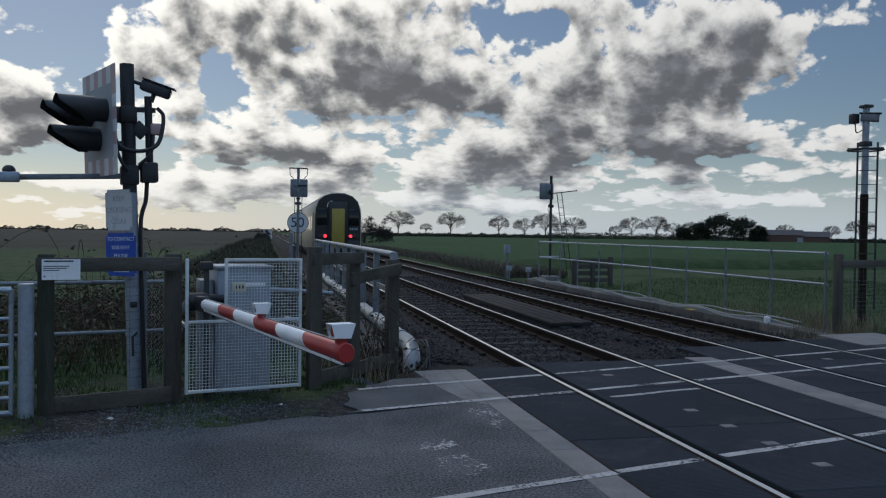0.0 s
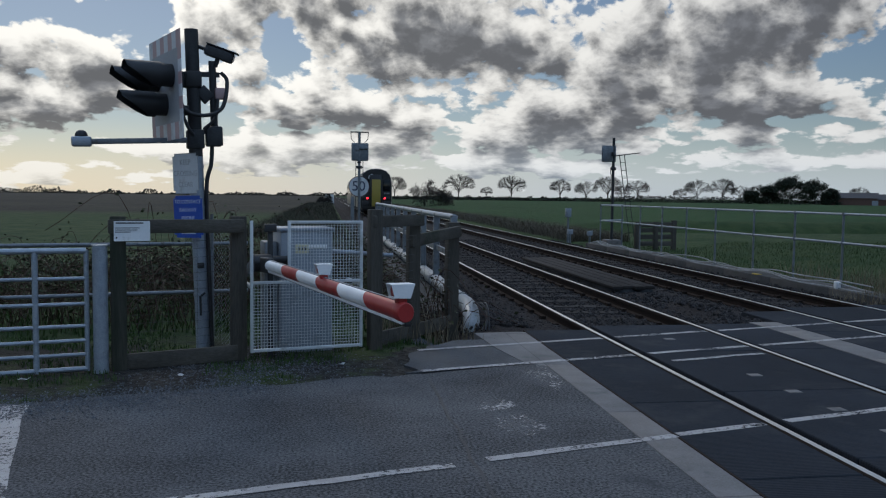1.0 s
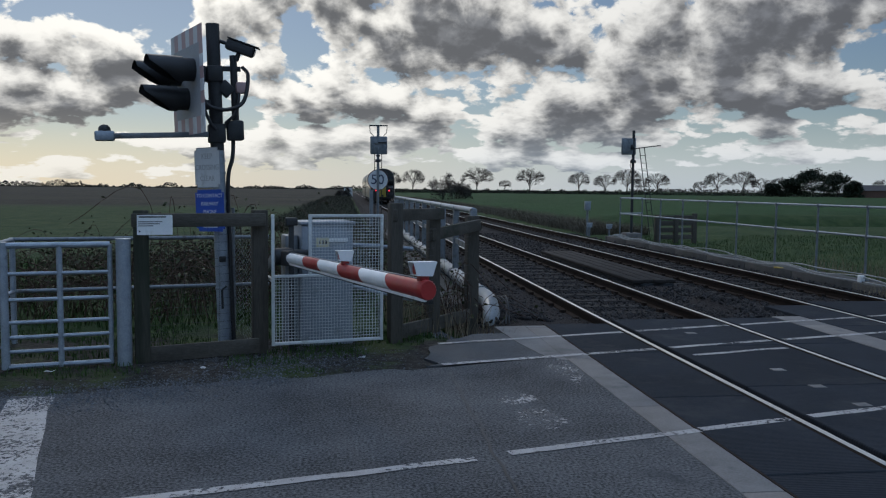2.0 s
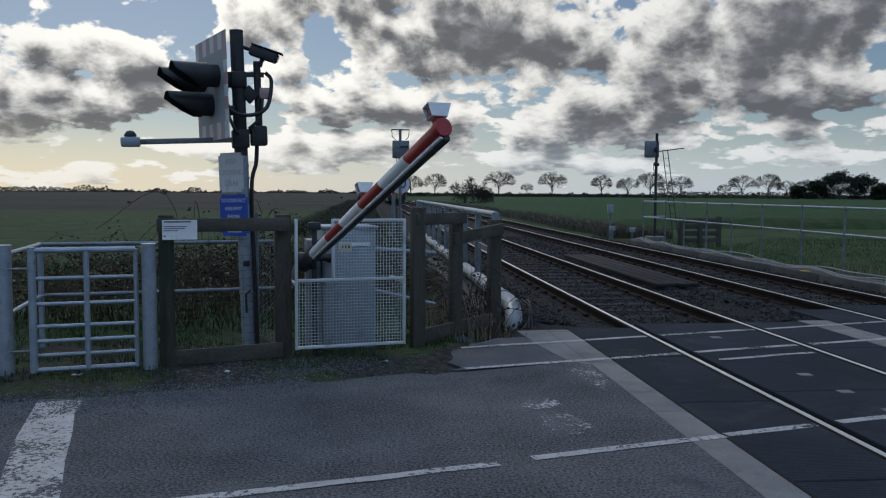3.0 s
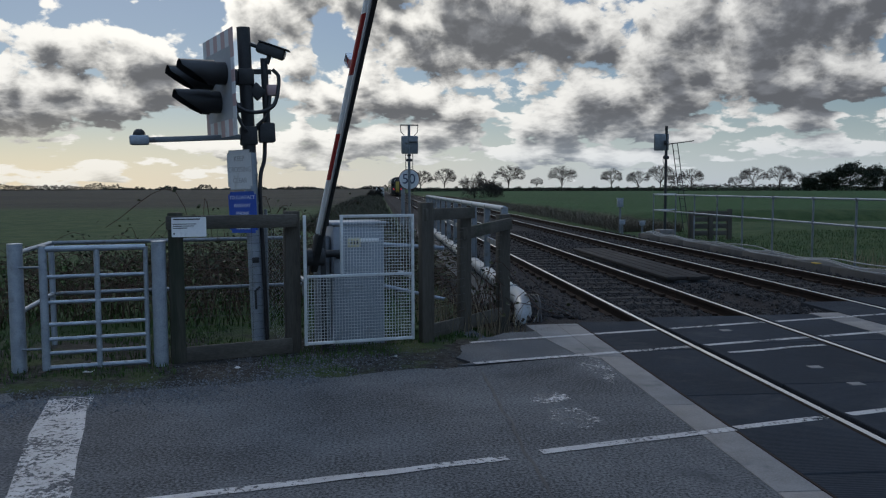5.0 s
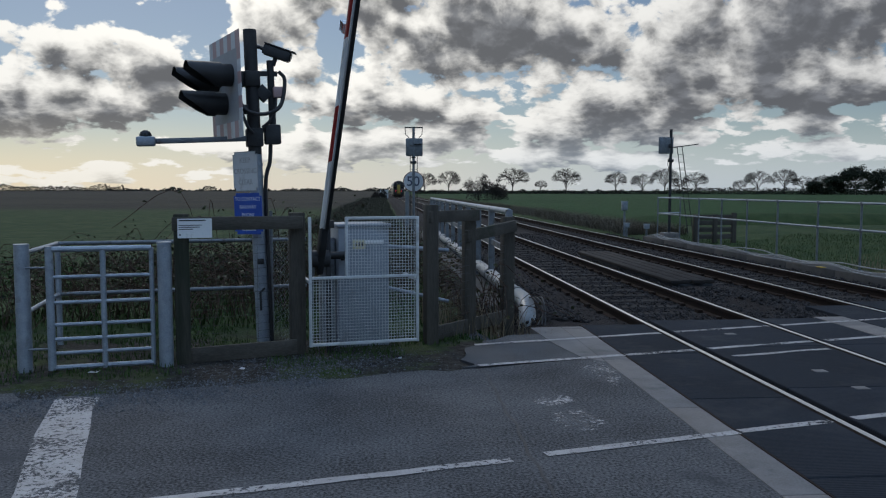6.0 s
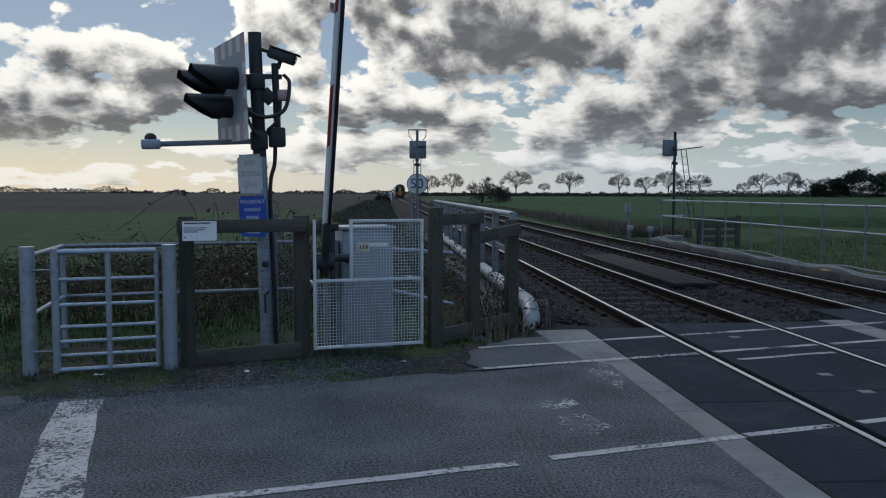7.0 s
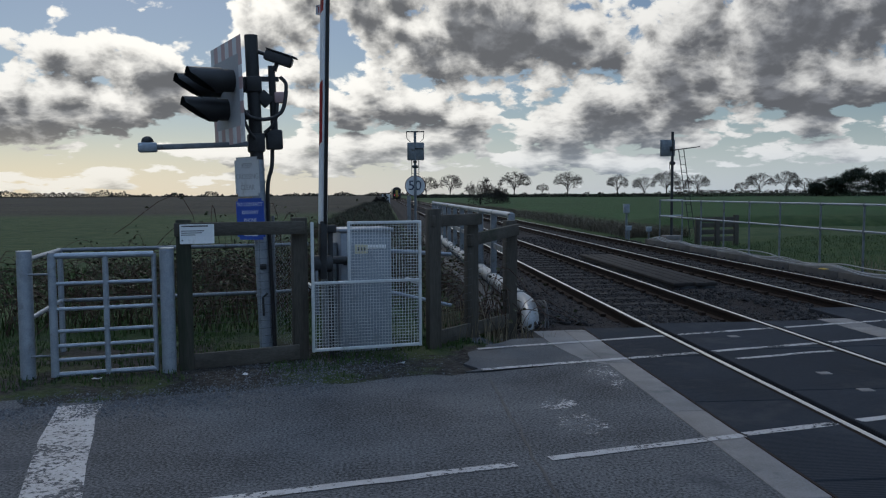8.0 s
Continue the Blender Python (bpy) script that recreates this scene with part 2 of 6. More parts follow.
# dull steel of weathered parts; also stands in for rails dimmed by shade
GALV_DULL = material("weathered_or_shaded_galvanised_steel", (0.12, 0.135, 0.15), (0.22, 0.24, 0.26), 0.55, 0.4, scale=7, fine=60, bump=0.15, stain=(0.09, 0.075, 0.06), stain_scale=4)
CAGE = material("white_coated_steel", (0.46, 0.48, 0.49), (0.62, 0.64, 0.64), 0.5, 0.1, scale=6, fine=60, bump=0.1, stain=(0.35, 0.35, 0.33), stain_scale=5)
CAB = material("grey_cabinet_paint", (0.20, 0.23, 0.27), (0.28, 0.31, 0.35), 0.5, 0.2, scale=3, fine=50, bump=0.08, stain=(0.14, 0.15, 0.16), stain_scale=2)
BLACK = material("black_plastic", (0.010, 0.010, 0.011), (0.018, 0.018, 0.02), 0.55, scale=8, fine=90, bump=0.08)
DARK = material("dark_steel", (0.022, 0.023, 0.025), (0.045, 0.047, 0.05), 0.6, 0.3, scale=8, fine=60, bump=0.2)
CABLE = material("black_rubber_cable", (0.012, 0.012, 0.013), (0.022, 0.022, 0.024), 0.5, scale=20, fine=90, bump=0.05)
RUST = material("rusty_steel", (0.015, 0.011, 0.009), (0.036, 0.023, 0.018), 0.9, 0.0, scale=9, fine=70, bump=0.5, stain=(0.035, 0.022, 0.018), stain_scale=3)
STEEL = material("polished_rail_head", (0.66, 0.65, 0.64), (0.8, 0.79, 0.78), 0.3, 1.0, scale=4, fine=40, bump=0.05, stretch=(1, 0.05, 1), rough_var=0.1)
WOOD = material("weathered_timber", (0.05, 0.045, 0.038), (0.105, 0.095, 0.08), 0.9, scale=5, fine=70, bump=0.6, stretch=(1, 1, 0.12), stain=(0.035, 0.042, 0.028), stain_scale=1.5, per_object=0.3)
WOOD_ALONG = material("weathered_rail_timber", (0.05, 0.045, 0.038), (0.105, 0.095, 0.08), 0.9, scale=5, fine=70, bump=0.6, stretch=(0.12, 1, 1), stain=(0.035, 0.042, 0.028), stain_scale=1.5, per_object=0.3)
SLEEPER = material("sleeper", (0.018, 0.016, 0.015), (0.042, 0.037, 0.034), 0.9, scale=4, fine=60, bump=0.6, stretch=(0.2, 1, 1), per_object=0.4)
STONE = material("ballast_stone", (0.021, 0.019, 0.019), (0.064, 0.058, 0.056), 0.9, scale=9, fine=80, bump=0.5, island=0.9)
BALLAST = material("ballast_bed", (0.013, 0.011, 0.011), (0.037, 0.032, 0.031), 0.95, scale=14, fine=60, bump=1.0, bump_dist=0.04)
WHITE = material("white_paint", (0.70, 0.71, 0.72), (0.82, 0.82, 0.81), 0.45, scale=5, fine=60, bump=0.05, stain=(0.5, 0.49, 0.46), stain_scale=6, stain_at=(0.58, 0.75))
RED = material("red_reflective", (0.27, 0.016, 0.016), (0.38, 0.024, 0.022), 0.42, scale=5, fine=60, bump=0.05, stain=(0.3, 0.03, 0.03), stain_scale=6)
YELLOW = material("yellow_paint", (0.42, 0.27, 0.02), (0.55, 0.36, 0.03), 0.5, scale=4, fine=50, bump=0.05)
BLUE = material("blue_sign", (0.012, 0.06, 0.34), (0.018, 0.085, 0.42), 0.45, scale=4, fine=50, bump=0.03)
LETTER = material("black_lettering", (0.02, 0.02, 0.022), (0.035, 0.035, 0.04), 0.6, bump=0)
BLUE_LETTER = material("navy_lettering", (0.015, 0.025, 0.06), (0.02, 0.03, 0.08), 0.6, bump=0)
PIPE = material("pale_plastic_pipe", (0.17, 0.19, 0.2), (0.30, 0.31, 0.32), 0.4, scale=3, fine=40, bump=0.1, stain=(0.25, 0.25, 0.23), stain_scale=2)
BARK = material("bark", (0.022, 0.019, 0.016), (0.05, 0.043, 0.036), 0.95, scale=3, fine=20, bump=0.4)
TWIG = material("bramble_stem", (0.045, 0.025, 0.02), (0.08, 0.05, 0.035), 0.8, scale=10, fine=40, bump=0.1)
LEAF = material("bramble_leaf", (0.022, 0.03, 0.013), (0.065, 0.066, 0.032), 0.5, scale=2, fine=20, bump=0, island=0.9)
GRASS = material("rough_grass", (0.026, 0.055, 0.015), (0.066, 0.1, 0.032), 0.8, scale=1.5, fine=12, bump=0, island=0.7)
DRY = material("dead_grass", (0.14, 0.11, 0.065), (0.24, 0.19, 0.12), 0.9, scale=1.5, fine=12, bump=0, island=0.6)
PINE = material("pine_needles", (0.008, 0.014, 0.007), (0.02, 0.03, 0.013), 0.9, scale=0.6, fine=4, bump=0, island=0.8)
HEDGE = material("far_hedge", (0.016, 0.017, 0.012), (0.035, 0.034, 0.024), 0.95, scale=0.4, fine=3, bump=0, island=0.8)
BRICK = material("far_brick", (0.09, 0.05, 0.04), (0.14, 0.08, 0.06), 0.9, scale=1, fine=8, bump=0.2)
SLATE = material("far_slate", (0.05, 0.045, 0.045), (0.08, 0.07, 0.07), 0.8, scale=1, fine=8, bump=0.2)
GLASS = material("dark_window", (0.006, 0.007, 0.008), (0.012, 0.013, 0.014), 0.12, scale=1, fine=5, bump=0, rough_var=0.03)
# cream coach paint taken down to grey-tan: the side's shade is in the colour
COACH = material("shaded_coach_paint", (0.2, 0.185, 0.15), (0.27, 0.25, 0.2), 0.35, scale=1, fine=12, bump=0, stain=(0.4, 0.38, 0.33), stain_scale=0.8)
COACH_BLACK = material("coach_end_black", (0.010, 0.011, 0.012), (0.018, 0.018, 0.02), 0.4, scale=1, fine=12, bump=0)
COACH_YELLOW = material("gangway_yellow", (0.26, 0.195, 0.03), (0.34, 0.26, 0.045), 0.5, scale=1, fine=12, bump=0)
ROOF = material("coach_roof", (0.09, 0.09, 0.09), (0.14, 0.14, 0.14), 0.6, scale=1, fine=12, bump=0)
for m in (SLEEPER, STONE, BALLAST, RUST, WOOD, WOOD_ALONG, ASPHALT, LEAF, GRASS, TWIG):
    m.node_tree.nodes["Principled BSDF"].inputs["Specular IOR Level"].default_value = 0.15      # dry, dusty surfaces
TAIL = glow("red_tail_lamp", (1.0, 0.03, 0.05), 3.0)


def worn_paint():
    """Road paint that has flaked off in places."""
    m = material("road_paint", (0.27, 0.25, 0.24), (0.44, 0.41, 0.39), 0.7, scale=5, fine=120, bump=0.5)
    nt = m.node_tree
    bsdf, out = nt.nodes["Principled BSDF"], nt.nodes["Material Output"]
    tc = nt.nodes.new("ShaderNodeTexCoord")
    a = noise_tex(nt, tc.outputs["Object"], 24.0, 8.0, 0.75)
    b = noise_tex(nt, tc.outputs["Object"], 2.0, 4.0, 0.6)
    keep = math_node(nt, "ADD", math_node(nt, "MULTIPLY", a.outputs[0], 0.65), math_node(nt, "MULTIPLY", b.outputs[0], 0.35))
    gone = smooth(nt, keep, 0.43, 0.49)
    clear, mixer = nt.nodes.new("ShaderNodeBsdfTransparent"), nt.nodes.new("ShaderNodeMixShader")
    nt.links.new(gone, mixer.inputs[0])
    nt.links.new(clear.outputs[0], mixer.inputs[1])
    nt.links.new(bsdf.outputs[0], mixer.inputs[2])
    nt.links.new(mixer.outputs[0], out.inputs[0])
    return m


PAINT = worn_paint()


def rubber():
    """Ribbed rubber deck panels: fine ribs across the track."""
    m = material("ribbed_rubber", (0.016, 0.019, 0.024), (0.032, 0.036, 0.043), 0.92, scale=1.2, fine=40, bump=0, per_object=0.25, stain=(0.04, 0.041, 0.044), stain_scale=1.4)
    nt = m.node_tree
    bsdf = nt.nodes["Principled BSDF"]
    bsdf.inputs["Specular IOR Level"].default_value = 0.1
    tc, wave, bp = nt.nodes.new("ShaderNodeTexCoord"), nt.nodes.new("ShaderNodeTexWave"), nt.nodes.new("ShaderNodeBump")
    wave.bands_direction = "Y"
    wave.inputs["Scale"].default_value, wave.inputs["Distortion"].default_value = 12.0, 0.1
    nt.links.new(tc.outputs["Object"], wave.inputs[0])
    nt.links.new(wave.outputs["Fac"], bp.inputs["Height"])
    bp.inputs["Strength"].default_value, bp.inputs["Distance"].default_value = 0.5, 0.004
    nt.links.new(bp.outputs[0], bsdf.inputs["Normal"])
    return m


RUBBER = rubber()


def earth():
    """Verge by the road, rough grass beyond it, ploughed land to the west, young wheat to the east."""
    m = bpy.data.materials.new("land")
    m.use_nodes = True
    nt = m.node_tree
    bsdf = nt.nodes["Principled BSDF"]
    tc, sep = nt.nodes.new("ShaderNodeTexCoord"), nt.nodes.new("ShaderNodeSeparateXYZ")
    v = tc.outputs["Object"]
    nt.links.new(v, sep.inputs[0])
    big, mid, fine = noise_tex(nt, v, 0.05, 4, 0.6), noise_tex(nt, v, 0.9, 6, 0.65), noise_tex(nt, v, 14.0, 5, 0.7)
    wob = math_node(nt, "MULTIPLY", math_node(nt, "SUBTRACT", mid.outputs[0], 0.5), 4.0)
    x, y = math_node(nt, "ADD", sep.outputs[0], wob), math_node(nt, "ADD", sep.outputs[1], wob)
    grass = mix_rgb(nt, smooth(nt, mid.outputs[0], 0.35, 0.65), (0.022, 0.05, 0.014), (0.055, 0.08, 0.027))
    soil = mix_rgb(nt, smooth(nt, fine.outputs[0], 0.35, 0.7), (0.022, 0.019, 0.016), (0.065, 0.058, 0.05))
    verge = mix_rgb(nt, smooth(nt, mid.outputs[0], 0.5, 0.62), soil, (0.05, 0.065, 0.02))
    plough = mix_rgb(nt, smooth(nt, big.outputs[0], 0.35, 0.65), (0.030, 0.025, 0.02), (0.048, 0.045, 0.028))
    wheat = mix_rgb(nt, smooth(nt, big.outputs[0], 0.3, 0.7), (0.020, 0.056, 0.013), (0.029, 0.074, 0.018))
    near = smooth(nt, y, 8.6, 10.2)
    col = mix_rgb(nt, near, verge, grass)
    west = math_node(nt, "MULTIPLY", smooth(nt, y, 70.0, 95.0), smooth(nt, x, -2.0, 2.0, 1.0, 0.0))
    col = mix_rgb(nt, west, col, plough)
    east = math_node(nt, "MULTIPLY", smooth(nt, x, 14.0, 19.0), smooth(nt, math_node(nt, "ADD", y, math_node(nt, "MULTIPLY", x, -0.25)), 44.0, 52.0))
    col = mix_rgb(nt, east, col, wheat)
    nt.links.new(mix_rgb(nt, smooth(nt, fine.outputs[0], 0.3, 0.7), mix_rgb(nt, 0.35, col, (0, 0, 0)), col), bsdf.inputs["Base Color"])
    bsdf.inputs["Roughness"].default_value = 0.95
    bsdf.inputs["Specular IOR Level"].default_value = 0.2
    bp = nt.nodes.new("ShaderNodeBump")
    bp.inputs["Strength"].default_value, bp.inputs["Distance"].default_value = 0.8, 0.05
    nt.links.new(fine.outputs[0], bp.inputs["Height"])
    nt.links.new(bp.outputs[0], bsdf.inputs["Normal"])
    return m


LAND = earth()


# ---- mesh helpers ----
def box(bm, centre, size, turn=None, bevel=0.0):
    m = Matrix.Translation(centre) @ (turn.to_4x4() if turn else Matrix()) @ Matrix.Diagonal((*size, 1))
    vs = bmesh.ops.create_cube(bm, size=1.0, matrix=m)["verts"]
    if bevel:
        edges = list({e for v in vs for e in v.link_edges})
        bmesh.ops.bevel(bm, geom=edges, offset=bevel, segments=2, profile=0.5, affect="EDGES")
    return bm


def bar(bm, p, q, width, height, bevel=0.0, up=(0, 0, 1)):
    """A squared bar from p to q; height runs along up as far as it can."""
    p, q = Vector(p), Vector(q)
    d = (q - p)
    y = d.normalized()
    x = y.cross(Vector(up)).normalized()
    z = x.cross(y)
    return box(bm, (p + q) / 2, (width, d.length, height), Matrix((x, y, z)).transposed(), bevel)


def tube(bm, points, r, seg=8, cap=True, r_end=None):
    """A round tube along points, tapering to r_end."""
    points = [Vector(p) for p in points]
    rings, n, up = [], len(points), None
    for i, p in enumerate(points):
        d = (points[min(i + 1, n - 1)] - points[max(i - 1, 0)]).normalized()
        if up is None:
            up = Vector((0, 0, 1)) if abs(d.z) < 0.9 else Vector((1, 0, 0))
        x = d.cross(up).normalized()
        up = x.cross(d)
        rr = r if r_end is None else r + (r_end - r) * i / max(n - 1, 1)
        rings.append([bm.verts.new(p + (x * math.cos(a) + up * math.sin(a)) * rr) for a in (2 * math.pi * k / seg for k in range(seg))])
    for a, b in zip(rings, rings[1:]):
        for k in range(seg):
            bm.faces.new((a[k], a[(k + 1) % seg], b[(k + 1) % seg], b[k]))
    if cap:
        bm.faces.new(rings[0][::-1])
        bm.faces.new(rings[-1])
    return bm


def arc(points, n=8):
    """A smooth line through points (Catmull-Rom)."""
    ps = [Vector(p) for p in points]
    ps = [2 * ps[0] - ps[1], *ps, 2 * ps[-1] - ps[-2]]
    out = []
    for i in range(1, len(ps) - 2):
        for k in range(n):
            t = k / n
            a, b, c, d = ps[i - 1:i + 3]
            out.append(0.5 * (2 * b + (c - a) * t + (2 * a - 5 * b + 4 * c - d) * t * t + (3 * b - a - 3 * c + d) * t ** 3))
    return [*out, ps[-2]]


def mesh_of(name, bm, mat, smooth_angle=None):
    bmesh.ops.recalc_face_normals(bm, faces=bm.faces[:])
    me = bpy.data.meshes.new(name)
    bm.to_mesh(me)
    bm.free()
    for m in (mat if isinstance(mat, (list, tuple)) else [mat]):
        me.materials.append(m)
    if smooth_angle:
        for p in me.polygons:
            p.use_smooth = True
        me.set_sharp_from_angle(angle=radians(smooth_angle))
    return me


def part(name, bm, mat, parent, label="", smooth_angle=35, kind=""):
    ob = new(name, mesh_of(name, bm, mat, smooth_angle))
    ob.parent = parent
    return tagged(ob, label, kind=kind)


def single(name, bm, mat, label, category, group="", kind="", m=None, smooth_angle=35):
    ob = new(name, mesh_of(name, bm, mat, smooth_angle))
    if m is not None:
        ob.matrix_world = m
    return tagged(ob, label, category, group, kind)


def thing(name, m, label, category, group="", kind=""):
    ob = new(name)
    ob.empty_display_size = 0.2
    ob.matrix_world = m
    return tagged(ob, label, category, group, kind)


def poly_slab(bm, pts, top, depth):
    lo = [bm.verts.new((x, y, top - depth)) for x, y in pts]
    hi = [bm.verts.new((x, y, top)) for x, y in pts]
    bm.faces.new(hi)
    bm.faces.new(lo[::-1])
    n = len(pts)
    for i in range(n):
        bm.faces.new((lo[i], lo[(i + 1) % n], hi[(i + 1) % n], hi[i]))
    return bm


def text_part(words, size, m, mat, parent, label=""):
    """Words as thin raised lettering, in the xy plane of m."""
    cu = bpy.data.curves.new("lettering", "FONT")
    cu.body, cu.size, cu.align_x, cu.align_y, cu.extrude = words, size, "CENTER", "CENTER", 0.001
    tmp = bpy.data.objects.new("lettering", cu)
    me = bpy.data.meshes.new_from_object(tmp)
    bpy.data.objects.remove(tmp)
    me.materials.clear()
    me.materials.append(mat)
    me.transform(m)
    ob = new("lettering", me)
    ob.parent = parent
    return tagged(ob, label)


# ---- the plan: the track runs along +y, the road crosses it turned by SKEW ----
SKEW = 14.5
U = Vector((math.cos(radians(SKEW)), math.sin(radians(SKEW)), 0))
N = Vector((-math.sin(radians(SKEW)), math.cos(radians(SKEW)), 0))
RAILS = (3.29, 4.80, 6.87, 8.38)


def road(s, w, z=0.0):
    """Along the road, across it (away from the camera), up."""
    return U * s + N * w + Vector((0, 0, z))


def at_x(x, w):
    """The point of the road line w that lies at x."""
    return (x, (w + x * math.sin(radians(SKEW))) / math.cos(radians(SKEW)))


def ground_height(x, y):
    z = -0.02
    if y > 9:
        z -= 0.22 * min((y - 9) / 8, 1)
    z -= 0.3 * max(0.0, min(1.0, (y - 10.5) / 1.5)) * max(0.0, 1 - max(0.0, abs(x - 5.5) - 4.2) / 0.8)      # bed of the track
    if y < 12.5:
        z -= 0.25 * max(0.0, 1 - max(0.0, abs(x - 5.5) - 3.9) / 0.5) * min(1.0, (12.5 - y) / 0.5)
    # a drain on the east side, running away from the track
    if x > 13:
        c = 49 + 0.03 * (x - 30)
        d = y - c
        k = min(1.0, (x - 13) / 8)
        z += k * (-1.5 * math.exp(-(d / 2.4) ** 2) + 0.45 * math.exp(-((d - 4.5) / 2.2) ** 2))
        z -= 0.35 * math.exp(-((x - 14.5) / 2.0) ** 2)
    far = max(0.0, math.hypot(x, y) - 30)
    z += 0.05 * noise.noise((x * 0.4, y * 0.4, 3)) * min(1.0, far / 10 + 0.3) + 0.12 * noise.noise((x * 0.05, y * 0.05, 9)) * min(1.0, far / 40)
    return z


def build_ground():
    def steps(near_lo, near_hi, step, lo, hi):
        a = list(np.arange(near_lo, near_hi + 0.01, step))
        d, p = step, near_hi
        while p < hi:
            d *= 1.12
            p += d
            a.append(p)
        d, p = step, near_lo
        while p > lo:
            d *= 1.12
            p -= d
            a.insert(0, p)
        return a
    xs, ys = steps(-14, 16, 0.5, -2600, 2600), steps(-4, 62, 0.75, -900, 3200)
    verts = [(x, y, ground_height(x, y)) for y in ys for x in xs]
    w = len(xs)
    faces = [(j * w + i, j * w + i + 1, (j + 1) * w + i + 1, (j + 1) * w + i) for j in range(len(ys) - 1) for i in range(w - 1)]
    me = bpy.data.meshes.new("ground")
    me.from_pydata(verts, [], faces)
    me.materials.append(LAND)
    for p in me.polygons:
        p.use_smooth = True
    tagged(new("ground", me), "flat farmland with verge, rough grass, ploughed soil and young wheat", "ground", kind="structure")


build_ground()


def build_road():
    # west of the track: carriageway, wider by a footway close to the rails
    bm = bmesh.new()
    edge = [(at_x(-80, 0.9)), (at_x(2.16, 0.9)), (at_x(2.16, 7.12)), at_x(-80, 7.12)]
    # ragged verge edge
    pts = [edge[0], edge[1], edge[2]]
    random.seed(4)
    x = 0.9
    while x > -14:
        pts.append(at_x(x, 7.06 + random.uniform(-0.07, 0.07) + (0.25 if x < -3 else 0)))
        x -= random.uniform(0.12, 0.35)
    pts.append(edge[3])
    poly_slab(bm, pts, 0.0, 0.2)
    single("road", bm, ASPHALT, "worn grey asphalt country road with faded markings", "road", kind="structure", smooth_angle=None)
    bm = bmesh.new()
    pts = [at_x(2.16, 7.124), at_x(2.16, 8.5)]
    for k in range(15):
        t = k / 14
        x, w = 1.9 - 1.1 * min(1, t * 1.6), 8.55 - 1.4 * max(0, (t - 0.3) / 0.7)
        pts.append(at_x(x + random.uniform(-0.08, 0.08), w + random.uniform(-0.05, 0.05)))
    pts.append(at_x(0.75, 7.126))
    poly_slab(bm, pts, -0.003, 0.2)
    single("footway", bm, ASPHALT_OLD, "dark asphalt footway patch beside the crossing", "pavement", kind="structure", smooth_angle=None)
    bm = bmesh.new()
    poly_slab(bm, [at_x(9.2, 0.9), at_x(90, 0.9), at_x(90, 8.2), at_x(9.2, 8.2)], -0.002, 0.2)
    single("road_beyond", bm, ASPHALT, "worn asphalt road beyond the crossing", "road", kind="structure", smooth_angle=None)
    # concrete strips along the deck
    for x0, x1, y0, y1, name in ((2.165, 2.425, -3.0, 9.75, "deck_edge_strip"), (5.66, 6.06, -3.0, 10.3, "deck_middle_strip")):
        bm = bmesh.new()
        y = y0
        while y < y1 - 0.05:
            e = min(y + 1.8, y1)
            box(bm, ((x0 + x1) / 2, (y + e) / 2, -0.098), (x1 - x0, e - y - 0.008, 0.2), bevel=0.008)
            y = e
        if x0 < 3:
            poly_slab(bm, [(1.97, 7.95), (2.16, 7.7), (2.16, 9.74), (1.78, 9.7), (1.85, 8.7)], 0.0015, 0.2)
        single(name, bm, CONCRETE, "pale concrete edging strip beside the rubber deck", "pavement", kind="structure")
    bm = bmesh.new()
    poly_slab(bm, [(9.2, 11.1), (10.6, 11.5), (10.6, 12.6), (9.3, 12.4)], 0.0, 0.2)
    single("concrete_apron", bm, CONCRETE, "pale concrete apron at the edge of the crossing", "pavement", kind="structure", smooth_angle=None)


build_road()


def stripe(bm, s_pts, half, z):
    """A painted band along a list of ground points."""
    vs = []
    for i, p in enumerate(s_pts):
        p = Vector((p[0], p[1], z))
        a, b = Vector((*s_pts[max(i - 1, 0)][:2], 0)), Vector((*s_pts[min(i + 1, len(s_pts) - 1)][:2], 0))
        d = (b - a).normalized()
        n = Vector((-d.y, d.x, 0))
        vs.append((bm.verts.new(p + n * half * random.uniform(0.88, 1.1)), bm.verts.new(p - n * half * random.uniform(0.88, 1.1))))
    for a, b in zip(vs, vs[1:]):
        bm.faces.new((a[0], a[1], b[1], b[0]))


def line_pts(x0, x1, w, step=0.12):
    n = max(2, int(abs(x1 - x0) / step))
    return [at_x(x0 + (x1 - x0) * i / n, w + 0.012 * noise.noise(((x0 + i * step) * 1.7, w, 5))) for i in range(n + 1)]


